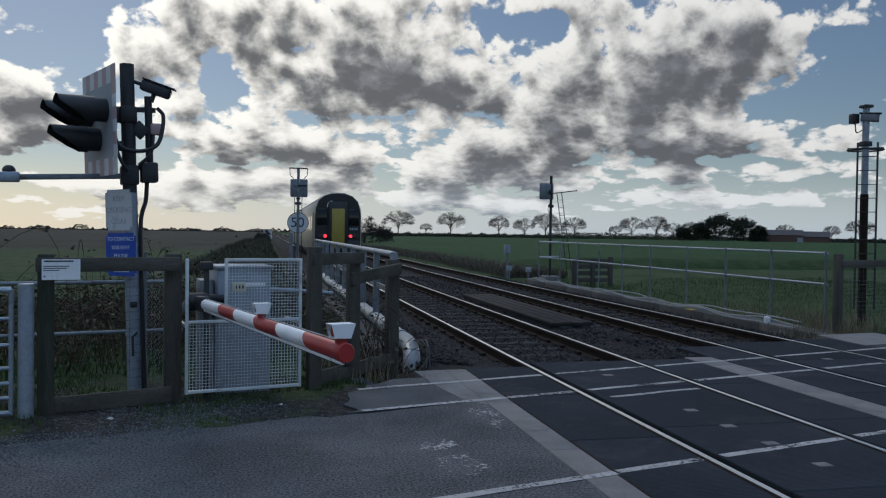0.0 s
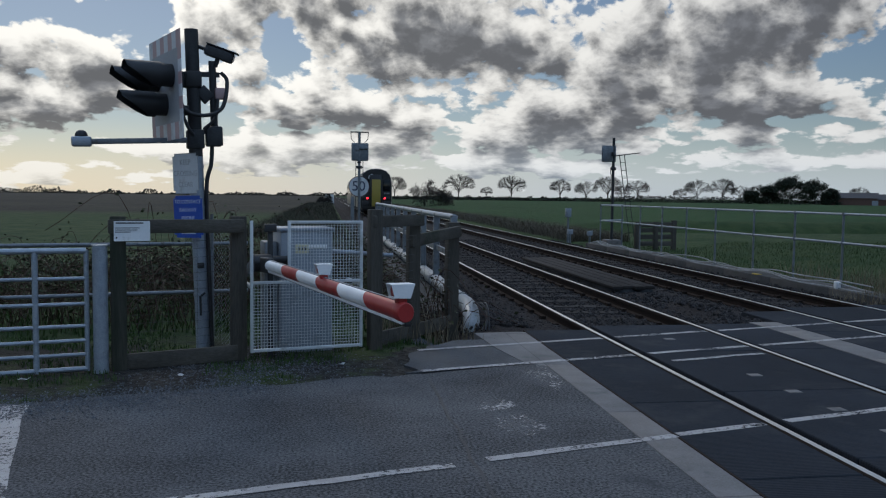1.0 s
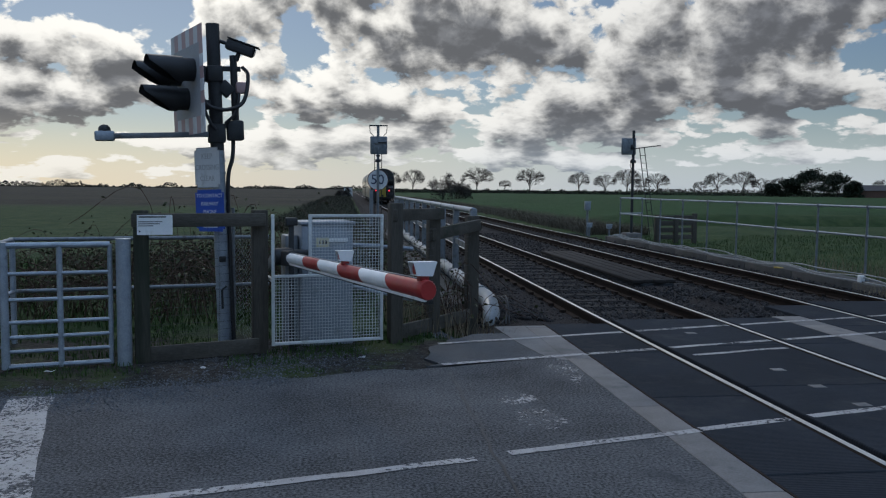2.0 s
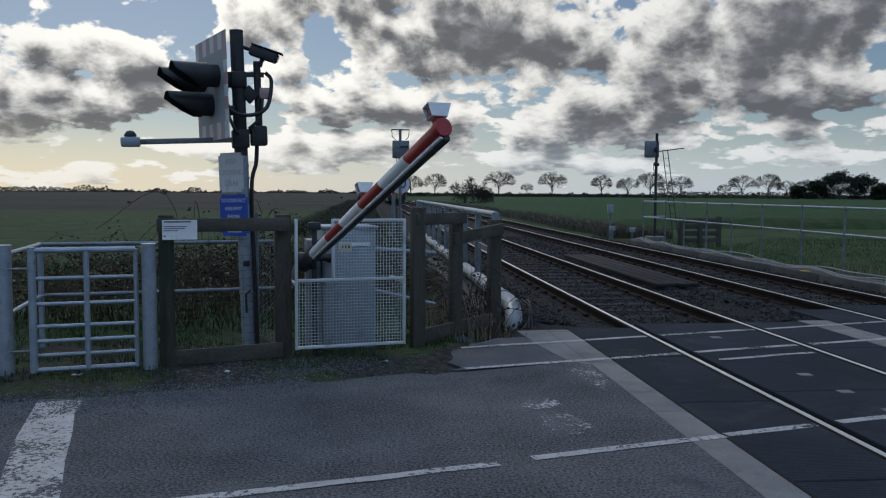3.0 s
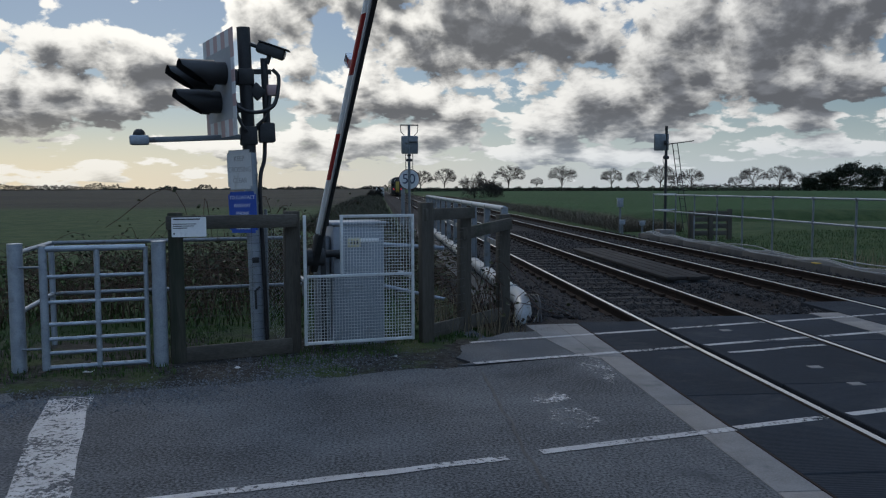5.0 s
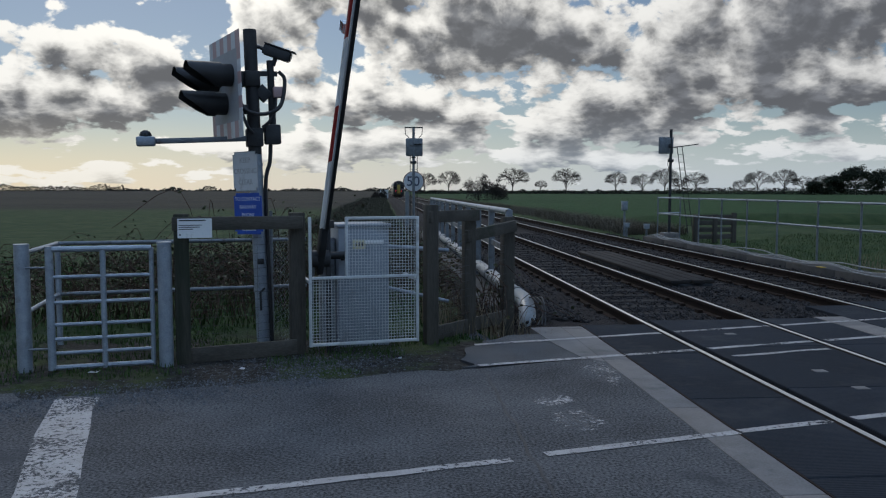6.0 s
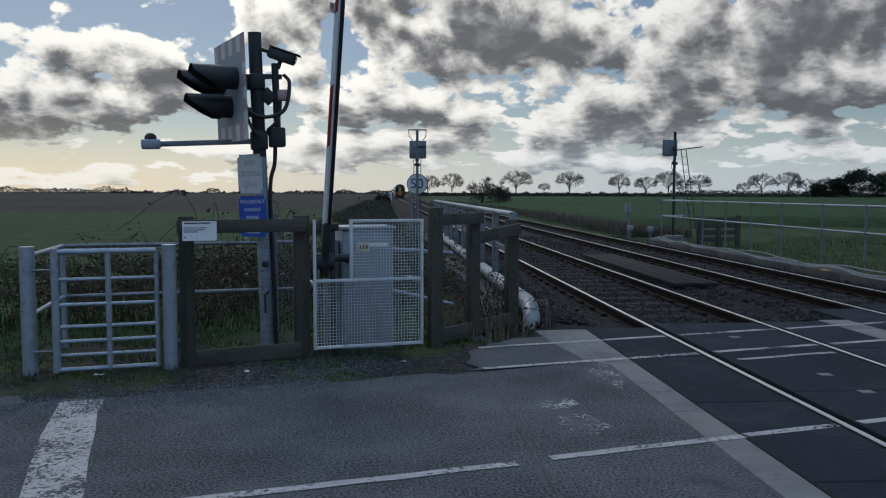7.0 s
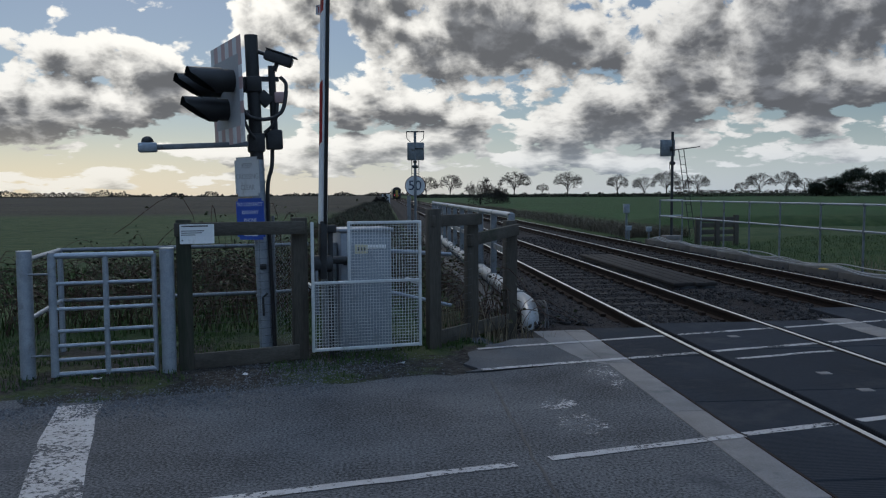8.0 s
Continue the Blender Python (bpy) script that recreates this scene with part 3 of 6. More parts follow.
def build_markings():
    random.seed(8)
    runs = {"footway_line": [(0.98, 2.43, 8.12), (2.45, 3.22, 8.12), (3.42, 4.72, 8.13), (4.9, 5.65, 8.12), (5.67, 6.05, 8.12), (6.07, 6.8, 8.12), (7.0, 8.28, 8.13), (8.46, 9.9, 8.12)],
            "carriageway_edge_line": [(0.9, 2.43, 7.13), (2.45, 3.22, 7.13), (3.42, 4.72, 7.14), (4.9, 5.65, 7.13), (5.67, 6.05, 7.13), (6.07, 6.8, 7.13), (7.0, 8.28, 7.14), (8.46, 9.9, 7.13)],
            "centre_line": [(-1.6, 0.79, 4.53), (1.02, 2.43, 4.56), (2.45, 3.22, 4.58), (3.42, 4.72, 4.58), (4.9, 5.65, 4.58), (-5.2, -2.6, 4.5), (6.07, 6.8, 4.58), (7.0, 8.28, 4.58)]}
    for name, segs in runs.items():
        for x0, x1, w in segs:
            bm = bmesh.new()
            stripe(bm, line_pts(x0, x1, w), 0.042, 0.0055)
            single(name, bm, PAINT, "faded white painted line on the crossing", "road marking", kind="structure", smooth_angle=None)
    bm = bmesh.new()
    stripe(bm, [Vector((-2.42, 6.62)), Vector((-2.33, 6.2)), Vector((-2.2, 5.7)), Vector((-2.02, 5.1)), Vector((-1.85, 4.55)), Vector((-1.7, 3.9)), Vector((-1.55, 3.3))], 0.165, 0.004)
    single("stop_line", bm, PAINT, "thick worn white stop line across the lane", "road marking", kind="structure", smooth_angle=None)
    for i, (x, y) in enumerate(((4.01, 9.1), (4.01, 7.15), (4.01, 6.5), (4.02, 5.9), (4.03, 5.28), (7.6, 9.9), (7.62, 8.6))):
        bm = bmesh.new()
        box(bm, (x, y, 0.001), (0.12, 0.1, 0.012), bevel=0.003)
        single("road_stud", bm, CONCRETE, "small pale lifting plate set in the rubber deck", "road stud", "deck studs")
    bm = bmesh.new()
    stripe(bm, [Vector((0.93 + 0.035 * noise.noise((y * 3.1, 2, 2)), y)) for y in np.arange(7.3, 1.0, -0.09)], 0.007, 0.003)
    single("road_joint", bm, BLACK, "dark wandering joint in the asphalt", "road joint", kind="structure", smooth_angle=None)
    bm = bmesh.new()
    stripe(bm, [at_x(3.5, 6.72), at_x(3.9, 6.72), at_x(4.3, 6.74), at_x(4.66, 6.72)], 0.035, 0.0075)
    single("scrape_mark", bm, PAINT, "thin pale worn mark across the deck", "road marking", kind="structure", smooth_angle=None)
    # worn patches where the surface has gone pale
    bm = bmesh.new()
    for cx, cy, rx, ry in ((1.33, 6.3, 0.17, 0.2), (1.4, 5.72, 0.17, 0.3), (2.0, 7.3, 0.14, 0.55)):
        ring = [bm.verts.new((cx + rx * math.cos(a) * random.uniform(0.7, 1.15), cy + ry * math.sin(a) * random.uniform(0.7, 1.15), 0.0045)) for a in (2 * math.pi * k / 18 for k in range(18))]
        bm.faces.new(ring)
    single("worn_paint_patch", bm, PATCH, "pale flaking patch on the asphalt", "road marking", kind="structure", smooth_angle=None)


def flaking():
    m = worn_paint()
    m.name = "flaking_patch"
    for n in m.node_tree.nodes:
        if n.type == "MAP_RANGE" and abs(n.inputs["From Min"].default_value - 0.43) < 1e-4:
            n.inputs["From Min"].default_value, n.inputs["From Max"].default_value = 0.48, 0.6
    return m


PATCH = flaking()
build_markings()


# ---- railway ----
RAIL_PROFILE = [(-0.07, -0.159), (0.07, -0.159), (0.07, -0.148), (0.012, -0.13), (0.01, -0.05), (0.036, -0.04), (0.036, -0.011), (0.025, 0.0),
                (-0.025, 0.0), (-0.036, -0.011), (-0.036, -0.04), (-0.01, -0.05), (-0.012, -0.13), (-0.07, -0.148)]


def rail_mesh(y0, y1):
    bm = bmesh.new()
    a = [bm.verts.new((x, y0, z)) for x, z in RAIL_PROFILE]
    b = [bm.verts.new((x, y1, z)) for x, z in RAIL_PROFILE]
    n = len(a)
    for i in range(n):
        f = bm.faces.new((a[i], a[(i + 1) % n], b[(i + 1) % n], b[i]))
        f.material_index = 1 if i == 7 else 0
    bm.faces.new(a)
    bm.faces.new(b[::-1])
    return mesh_of("rail", bm, [RUST, STEEL])


def sleeper_mesh():
    bm = bmesh.new()
    box(bm, (0, 0, -0.225), (2.5, 0.25, 0.13), bevel=0.012)
    return mesh_of("sleeper", bm, SLEEPER)


def heap(x, y):
    """How far the stones lie heaped against the deck and between the tracks."""
    between = math.exp(-((x - 5.84) / 0.42) ** 2) + math.exp(-((x - 2.3) / 0.4) ** 2)
    end = 10.4 if x < 5.7 else 11.9
    by_deck = 0.10 * math.exp(-(max(0.0, y - end) / 0.9) ** 2)
    return min(0.13, 0.07 * between * (1 if y < 14.5 or x < 5 else 0.3) + by_deck * (0.4 + 0.6 * between))


def build_tracks():
    rail_data, sleeper_data = rail_mesh(-60, 700), sleeper_mesh()
    for k, (xa, xb, deck_end) in enumerate(((RAILS[0], RAILS[1], 10.4), (RAILS[2], RAILS[3], 12.0))):
        mid = (xa + xb) / 2
        track = thing("railway_track", pose(mid, 0, 0), "railway track with worn shiny rails on dark sleepers", "railway track", "tracks of the line")
        for x in (xa, xb):
            r = new("rail", rail_data)
            r.parent, r.location = track, (x - mid, 0, 0.002)
        y, n = deck_end, 0
        clips = bmesh.new()
        while n < 190:
            s = new("sleeper", sleeper_data)
            s.parent, s.location, s.rotation_euler = track, (random.uniform(-0.02, 0.02), y, 0.0), (0, 0, random.uniform(-0.01, 0.01))
            if y < 75:
                for x in (xa - mid, xb - mid):
                    for side in (-1, 1):
                        box(clips, (x + side * 0.095, y, -0.135), (0.075, 0.12, 0.05))
            y += 0.7
            n += 1
        part("rail_fastening", clips, RUST, track, "rusty rail chairs and clips", None, "stuff")
    # bed of crushed stone
    bm = bmesh.new()
    prof = [(0.9, -0.75), (1.6, -0.24), (2.2, -0.172), (2.7, -0.172), (3.7, -0.175), (4.4, -0.175), (5.1, -0.175), (5.45, -0.175), (5.8, -0.18), (6.2, -0.175), (6.6, -0.175), (7.3, -0.172), (8.0, -0.172), (8.8, -0.172), (9.2, -0.172), (9.6, -0.24), (10.3, -0.7)]
    ys = [9.4, 9.9, 10.3, 10.8, 11.4, 12, 12.6, 13.4, 16, 22, 30, 45, 80, 160, 320, 700]
    rings = [[bm.verts.new((x, y, z + (heap(x, y) if 1.6 < x < 9.3 else 0))) for x, z in prof] for y in ys]
    for a, b in zip(rings, rings[1:]):
        for i in range(len(prof) - 1):
            bm.faces.new((a[i], a[i + 1], b[i + 1], b[i]))
    single("ballast", bm, BALLAST, "grey-brown crushed stone ballast under the tracks", "ballast", kind="stuff", smooth_angle=None)
    # loose stones
    rng = random.Random(21)
    ico = bmesh.new()
    bmesh.ops.create_icosphere(ico, subdivisions=1, radius=1.0)
    base = [v.co.copy() for v in ico.verts]
    tri = [[v.index for v in f.verts] for f in ico.faces]
    ico.free()
    verts, faces = [], []
    for i in range(21000):
        y = 9.9 + 24 * rng.random() ** 1.8
        x = rng.uniform(1.5, 9.6)
        if any(abs(x - r) < 0.09 for r in RAILS) or (y < 10.5 and x < 5.6) or (y < 12 and x > 6):
            continue
        r = rng.uniform(0.016, 0.036)
        turn = Euler((rng.random() * 6, rng.random() * 6, rng.random() * 6)).to_matrix()
        sc = Vector((rng.uniform(0.8, 1.5), rng.uniform(0.7, 1.1), rng.uniform(0.55, 0.9)))
        k = len(verts)
        c = Vector((x, y, -0.178 + heap(x, y) + rng.uniform(-0.01, 0.02) - (0.12 if x < 1.9 else 0) * (1.9 - x) / 0.4))
        for b in base:
            p = turn @ Vector((b.x * sc.x, b.y * sc.y, b.z * sc.z)) * r * (1 + 0.25 * noise.noise(b * 2 + c))
            verts.append(tuple(c + p))
        faces += [[k + q for q in t] for t in tri]
    me = bpy.data.meshes.new("ballast_stones")
    me.from_pydata(verts, [], faces)
    me.materials.append(STONE)
    tagged(new("ballast_stones", me), "loose angular ballast stones between the sleepers", "ballast", kind="stuff")


build_tracks()


def build_deck():
    """Ribbed rubber panels between and beside the rails."""
    deck = thing("crossing_deck", pose(0, 0, 0), "dark ribbed rubber panels of the level crossing deck", "crossing deck", kind="structure")
    bands = [(2.44, 3.235, 9.85), (3.40, 4.735, 10.15), (4.865, 5.645, 10.2), (6.075, 6.815, 11.3), (6.98, 8.315, 11.7), (8.445, 9.18, 11.9)]
    shared = {}
    for x0, x1, end in bands:
        w, length = round(x1 - x0, 3), 1.8
        y = end
        while y > -3:
            if w not in shared:
                bm = bmesh.new()
                box(bm, (0, 0, -0.072), (w, length - 0.006, 0.15), bevel=0.012)
                shared[w] = mesh_of("panel", bm, RUBBER)
            p = new("panel", shared[w])
            p.parent, p.location = deck, ((x0 + x1) / 2, y - length / 2, random.uniform(-0.002, 0.0005))
            y -= length
    # steel edge strip beside the outer panels and the dark bed below the gaps
    bm = bmesh.new()
    box(bm, (2.432, 3.4, -0.02), (0.016, 12.9, 0.05))
    part("edge_strip", bm, RUST, deck, "rusty steel edge strip")
    bm = bmesh.new()
    box(bm, (5.7, 4.0, -0.22), (7.4, 15.0, 0.06))
    part("bed", bm, BALLAST, deck, "dark bed below the deck")
    # end plates
    bm = bmesh.new()
    for x0, x1, end in bands:
        box(bm, ((x0 + x1) / 2, end + 0.03, -0.1), (x1 - x0 - 0.04, 0.05, 0.16), bevel=0.01)
    part("end_plate", bm, DARK, deck)


build_deck()


def build_between_tracks():
    """The timber walkway boards of the bridge between the tracks."""
    w = thing("bridge_walkway", pose(0, 0, 0), "low dark timber walkway between the tracks on the bridge", "walkway")
    for i in range(4):
        bm = bmesh.new()
        bar(bm, (5.5 + 0.225 * i, 14.9 + 0.1 * (i % 2), -0.06), (5.5 + 0.225 * i, 22.3, -0.06), 0.21, 0.07, 0.012)
        part("plank", bm, SLEEPER, w)
    bm = bmesh.new()
    box(bm, (5.84, 18.6, -0.17), (0.8, 7.2, 0.14), bevel=0.01)
    part("beam", bm, DARK, w)


build_between_tracks()


# ---- east side: bridge edge, railing, cables ----
def build_east():
    bm = bmesh.new()
    y = 12.9
    while y < 30.6:
        e = min(y + 2.2, 30.7)
        box(bm, (10.25, (y + e) / 2, -0.27), (0.6, e - y - 0.012, 0.36), bevel=0.02)
        y = e
    single("bridge_kerb", bm, CONCRETE_DARK, "long grey concrete bridge edge beside the track", "kerb", kind="structure")
    bm = bmesh.new()
    box(bm, (10.0, 17.95, -0.088), (0.12, 0.24, 0.02), bevel=0.004)
    single("yellow_marker", bm, YELLOW, "yellow painted end of the concrete kerb", "marker")
    fence = thing("bridge_railing", pose(10.33, 0, 0), "grey tubular steel railing along the bridge edge", "railing")
    ys = [13.55, 15.25, 16.98, 18.75, 20.75, 22.55, 24.3, 26.1, 27.8, 30.1]
    for y in ys:
        bm = bmesh.new()
        tube(bm, [(0, y, -0.12), (0, y, 1.385)], 0.024, 10)
        box(bm, (0, y, -0.08), (0.12, 0.12, 0.02), bevel=0.004)
        tube(bm, [(0, y, 1.34), (0, y, 1.42)], 0.038, 10)
        tube(bm, [(0, y, 0.76), (0, y, 0.84)], 0.038, 10)
        part("post", bm, GALV_DULL, fence)
    # rails paler than the posts: light on the railing's top is put in the colour
    for z in (1.385, 0.8):
        bm = bmesh.new()
        tube(bm, [(0, ys[0] - 0.05, z), (0, ys[-1] + 0.05, z)], 0.024, 10)
        part("rail", bm, GALV, fence)
    for z in (1.385, 0.8):
        bm = bmesh.new()
        tube(bm, [(0, ys[-1], z), (1.1, ys[-1] + 0.6, z)], 0.027, 8)
        part("return_rail", bm, GALV, fence)
    bm = bmesh.new()
    for i in range(3):
        random.seed(30 + i)
        pts = [(10.02 + 0.08 * i, 30.4, -0.07)]
        y = 29.6
        while y > 14:
            pts.append((10.02 + 0.08 * i + random.uniform(-0.06, 0.06), y, -0.075 + 0.02 * i + (0.08 if random.random() < 0.35 else 0)))
            y -= 1.2
        tube(bm, arc(pts, 4), 0.014, 6)
    single("cable_run", bm, PIPE, "pale loose cables lying along the concrete kerb", "cables")
    # timber fence at the end of the railing
    tf = thing("timber_fence", pose(10.4, 13.3, 0, 0, 0, SKEW), "weathered timber fence beside the railing with wire netting", "fence")
    for x, h in ((0, 1.38), (1.7, 1.33), (3.4, 1.33)):
        bm = bmesh.new()
        box(bm, (x, 0, h / 2 - 0.1), (0.13, 0.13, h + 0.2), bevel=0.01)
        part("post", bm, WOOD, tf)
    bm = bmesh.new()
    bar(bm, (0, -0.07, 1.2), (3.5, -0.07, 1.2), 0.05, 0.13, 0.006)
    part("rail", bm, WOOD_ALONG, tf)
    bm = bmesh.new()
    for i in range(14):
        tube(bm, [(0, 0, 0.08 + i * 0.08), (3.4, 0, 0.08 + i * 0.08)], 0.0015, 4, False)
    for i in range(34):
        tube(bm, [(i * 0.1, 0, 0.05), (i * 0.1, 0, 1.15)], 0.0012, 4, False)
    part("wire_netting", bm, GALV_DULL, tf, kind="stuff")


build_east()


def ladder(parent, foot, head, width, step, mat, side=Vector((1, 0, 0)), r=0.014, rr=0.01):
    foot, head = Vector(foot), Vector(head)
    for k in (-1, 1):
        bm = bmesh.new()
        bar(bm, foot + side * k * width / 2, head + side * k * width / 2, r * 2, r * 2.6, 0.0, up=(0, 1, 0.01))
        part("ladder_rail", bm, mat, parent)
    n = int((head - foot).length / step)
    for i in range(1, n):
        p = foot.lerp(head, i / n)
        bm = bmesh.new()
        tube(bm, [p - side * width / 2, p + side * width / 2], rr, 6)
        part("rung", bm, mat, parent)


def build_east_signal():
    sg = thing("railway_signal", pose(11.1, 31.0, -0.2), "rear of a grey colour-light signal on a post with ladder", "railway signal")
    bm = bmesh.new()
    tube(bm, [(0, 0, 0), (0, 0, 4.2)], 0.055, 12)
    part("post", bm, DARK, sg)
    bm = bmesh.new()
    box(bm, (-0.2, -0.02, 3.58), (0.58, 0.05, 0.64), bevel=0.03)
    part("backplate", bm, GALV_DULL, sg, "grey square signal back plate")
    bm = bmesh.new()
    box(bm, (-0.16, 0.16, 3.58), (0.34, 0.3, 0.5), bevel=0.03)
    box(bm, (-0.06, -0.1, 3.56), (0.1, 0.1, 0.16), bevel=0.01)
    part("lamp_housing", bm, BLACK, sg)
    bm = bmesh.new()
    box(bm, (0, 0, 3.0), (0.2, 0.16, 0.12), bevel=0.02)
    tube(bm, arc([(-0.08, -0.05, 3.1), (-0.13, -0.05, 2.85), (-0.03, -0.07, 2.6)]), 0.012, 6)
    part("bracket", bm, DARK, sg)
    ladder(sg, (0.75, -0.25, 0.2), (0.32, -0.05, 3.55), 0.2, 0.3, DARK, r=0.012)
    bm = bmesh.new()
    bar(bm, (0.05, -0.03, 3.5), (0.95, -0.15, 3.62), 0.05, 0.035)
    bar(bm, (0.05, -0.25, 3.5), (0.95, -0.35, 3.62), 0.05, 0.035)
    part("platform_bar", bm, DARK, sg)
    bm = bmesh.new()
    box(bm, (0, 0, 0.05), (0.6, 0.6, 0.35), bevel=0.03)
    part("base", bm, CONCRETE, sg)
    # timber surround and small track-side boxes
    tb = thing("timber_screen", pose(11.9, 28.6, -0.25), "dark low timber screen behind the railing", "fence")
    for i in range(3):
        bm = bmesh.new()
        box(bm, (i * 0.75 - 0.7, 0.1 * i, 0.5), (0.16, 0.16, 1.1 + 0.12 * (i == 2)), bevel=0.012)
        part("post", bm, WOOD, tb)
    for z in (0.25, 0.5, 0.75, 0.95):
        bm = bmesh.new()
        bar(bm, (-0.75, 0.0, z), (0.85, 0.2, z), 0.05, 0.17, 0.006)
        part("board", bm, WOOD_ALONG, tb)
    for x, y, h, w in ((10.1, 33.6, 1.15, 0.16), (9.9, 32.6, 0.38, 0.14), (10.5, 31.9, 0.36, 0.14)):
        lp = thing("location_post", pose(x, y, -0.25), "short grey lineside cable post with pale cap", "lineside post", "lineside posts")
        bm = bmesh.new()
        tube(bm, [(0, 0, 0), (0, 0, h + 0.1)], w * 0.28, 10)
        part("stem", bm, GALV_DULL, lp)
        bm = bmesh.new()
        box(bm, (0, 0, h + 0.1), (w * 1.5, w, 0.34 if h > 1 else 0.16), bevel=0.02)
        box(bm, (0, 0, h + (0.29 if h > 1 else 0.2)), (w * 1.7, w * 1.2, 0.03), bevel=0.008)
        part("cap", bm, GALV, lp, "pale metal cap")
    bm = bmesh.new()
    box(bm, (10.05, 14.95, -0.02), (0.1, 0.1, 0.14), bevel=0.012)
    single("marker_block", bm, WHITE, "small white marker block on the concrete kerb", "marker")


build_east_signal()


def build_tower():
    tw = thing("camera_tower", pose(11.9, 14.5, -0.15), "rust-streaked steel camera mast with climbing ladder", "camera mast")
    bm = bmesh.new()
    tube(bm, [(0, 0, 0), (0, 0, 2.72)], 0.078, 14)
    part("lower_post", bm, RUST, tw, "rusty lower half of the mast")
    bm = bmesh.new()
    tube(bm, [(0, 0, 2.72), (0, 0, 4.5)], 0.066, 14)
    part("upper_post", bm, GALV, tw, "grey galvanised upper half of the mast")
    side = Vector((0.77, -0.63, 0))
    ladder(tw, side * 0.03 + Vector((-0.12, -0.16, 0.4)), side * 0.03 + Vector((-0.1, -0.14, 3.75)), 0.36, 0.27, DARK, side, 0.012, 0.009)
    bm = bmesh.new()
    ring = [(0.33 * math.cos(a), 0.33 * math.sin(a), 3.62) for a in (2 * math.pi * k / 28 for k in range(29))]
    tube(bm, ring, 0.018, 6)
    part("safety_ring", bm, DARK, tw)
    bm = bmesh.new()
    bar(bm, -side * 0.33 + Vector((0, 0, 3.64)), side * 0.33 + Vector((0, 0, 3.64)), 0.06, 0.05)
    box(bm, (0, 0, 3.74), (0.18, 0.18, 0.1), bevel=0.01)
    part("bracket", bm, DARK, tw)
    bm = bmesh.new()
    bar(bm, -side * 0.1 + Vector((0, 0, 4.28)), side * 0.24 + Vector((0, 0, 4.25)), 0.17, 0.15, 0.02)
    bar(bm, -side * 0.13 + Vector((0, 0, 4.37)), side * 0.28 + Vector((0, 0, 4.345)), 0.2, 0.02, 0.005)
    part("camera_housing", bm, GALV_DULL, tw, "weatherproof surveillance camera housing")
    bm = bmesh.new()
    box(bm, -side * 0.22 + Vector((0, 0, 4.26)), (0.16, 0.14, 0.2), bevel=0.02)
    tube(bm, arc([-side * 0.2 + Vector((0, 0, 4.16)), -side * 0.17 + Vector((0, 0, 3.98)), -side * 0.07 + Vector((0, 0, 4.02))]), 0.012, 6)
    part("junction_box", bm, DARK, tw)
    bm = bmesh.new()
    box(bm, (0, 0, 4.5), (0.2, 0.2, 0.06), bevel=0.015)
    part("cap", bm, DARK, tw)


build_tower()


# ---- west side ----
def wire_panel(bm, p, q, z0, z1, pitch, r):
    """Square wire mesh between two plan points."""
    p, q = Vector(p), Vector(q)
    n = max(1, round((q - p).length / pitch))
    for i in range(n + 1):
        c = p.lerp(q, i / n)
        bar(bm, (c.x, c.y, z0), (c.x, c.y, z1), r * 2, r * 2, up=(0, 1, 0.01))
    k = max(1, round((z1 - z0) / pitch))
    for i in range(k + 1):
        z = z0 + (z1 - z0) * i / k
        bar(bm, (p.x, p.y, z), (q.x, q.y, z), r * 2, r * 2)


CAGE_ANGLE = 13.6


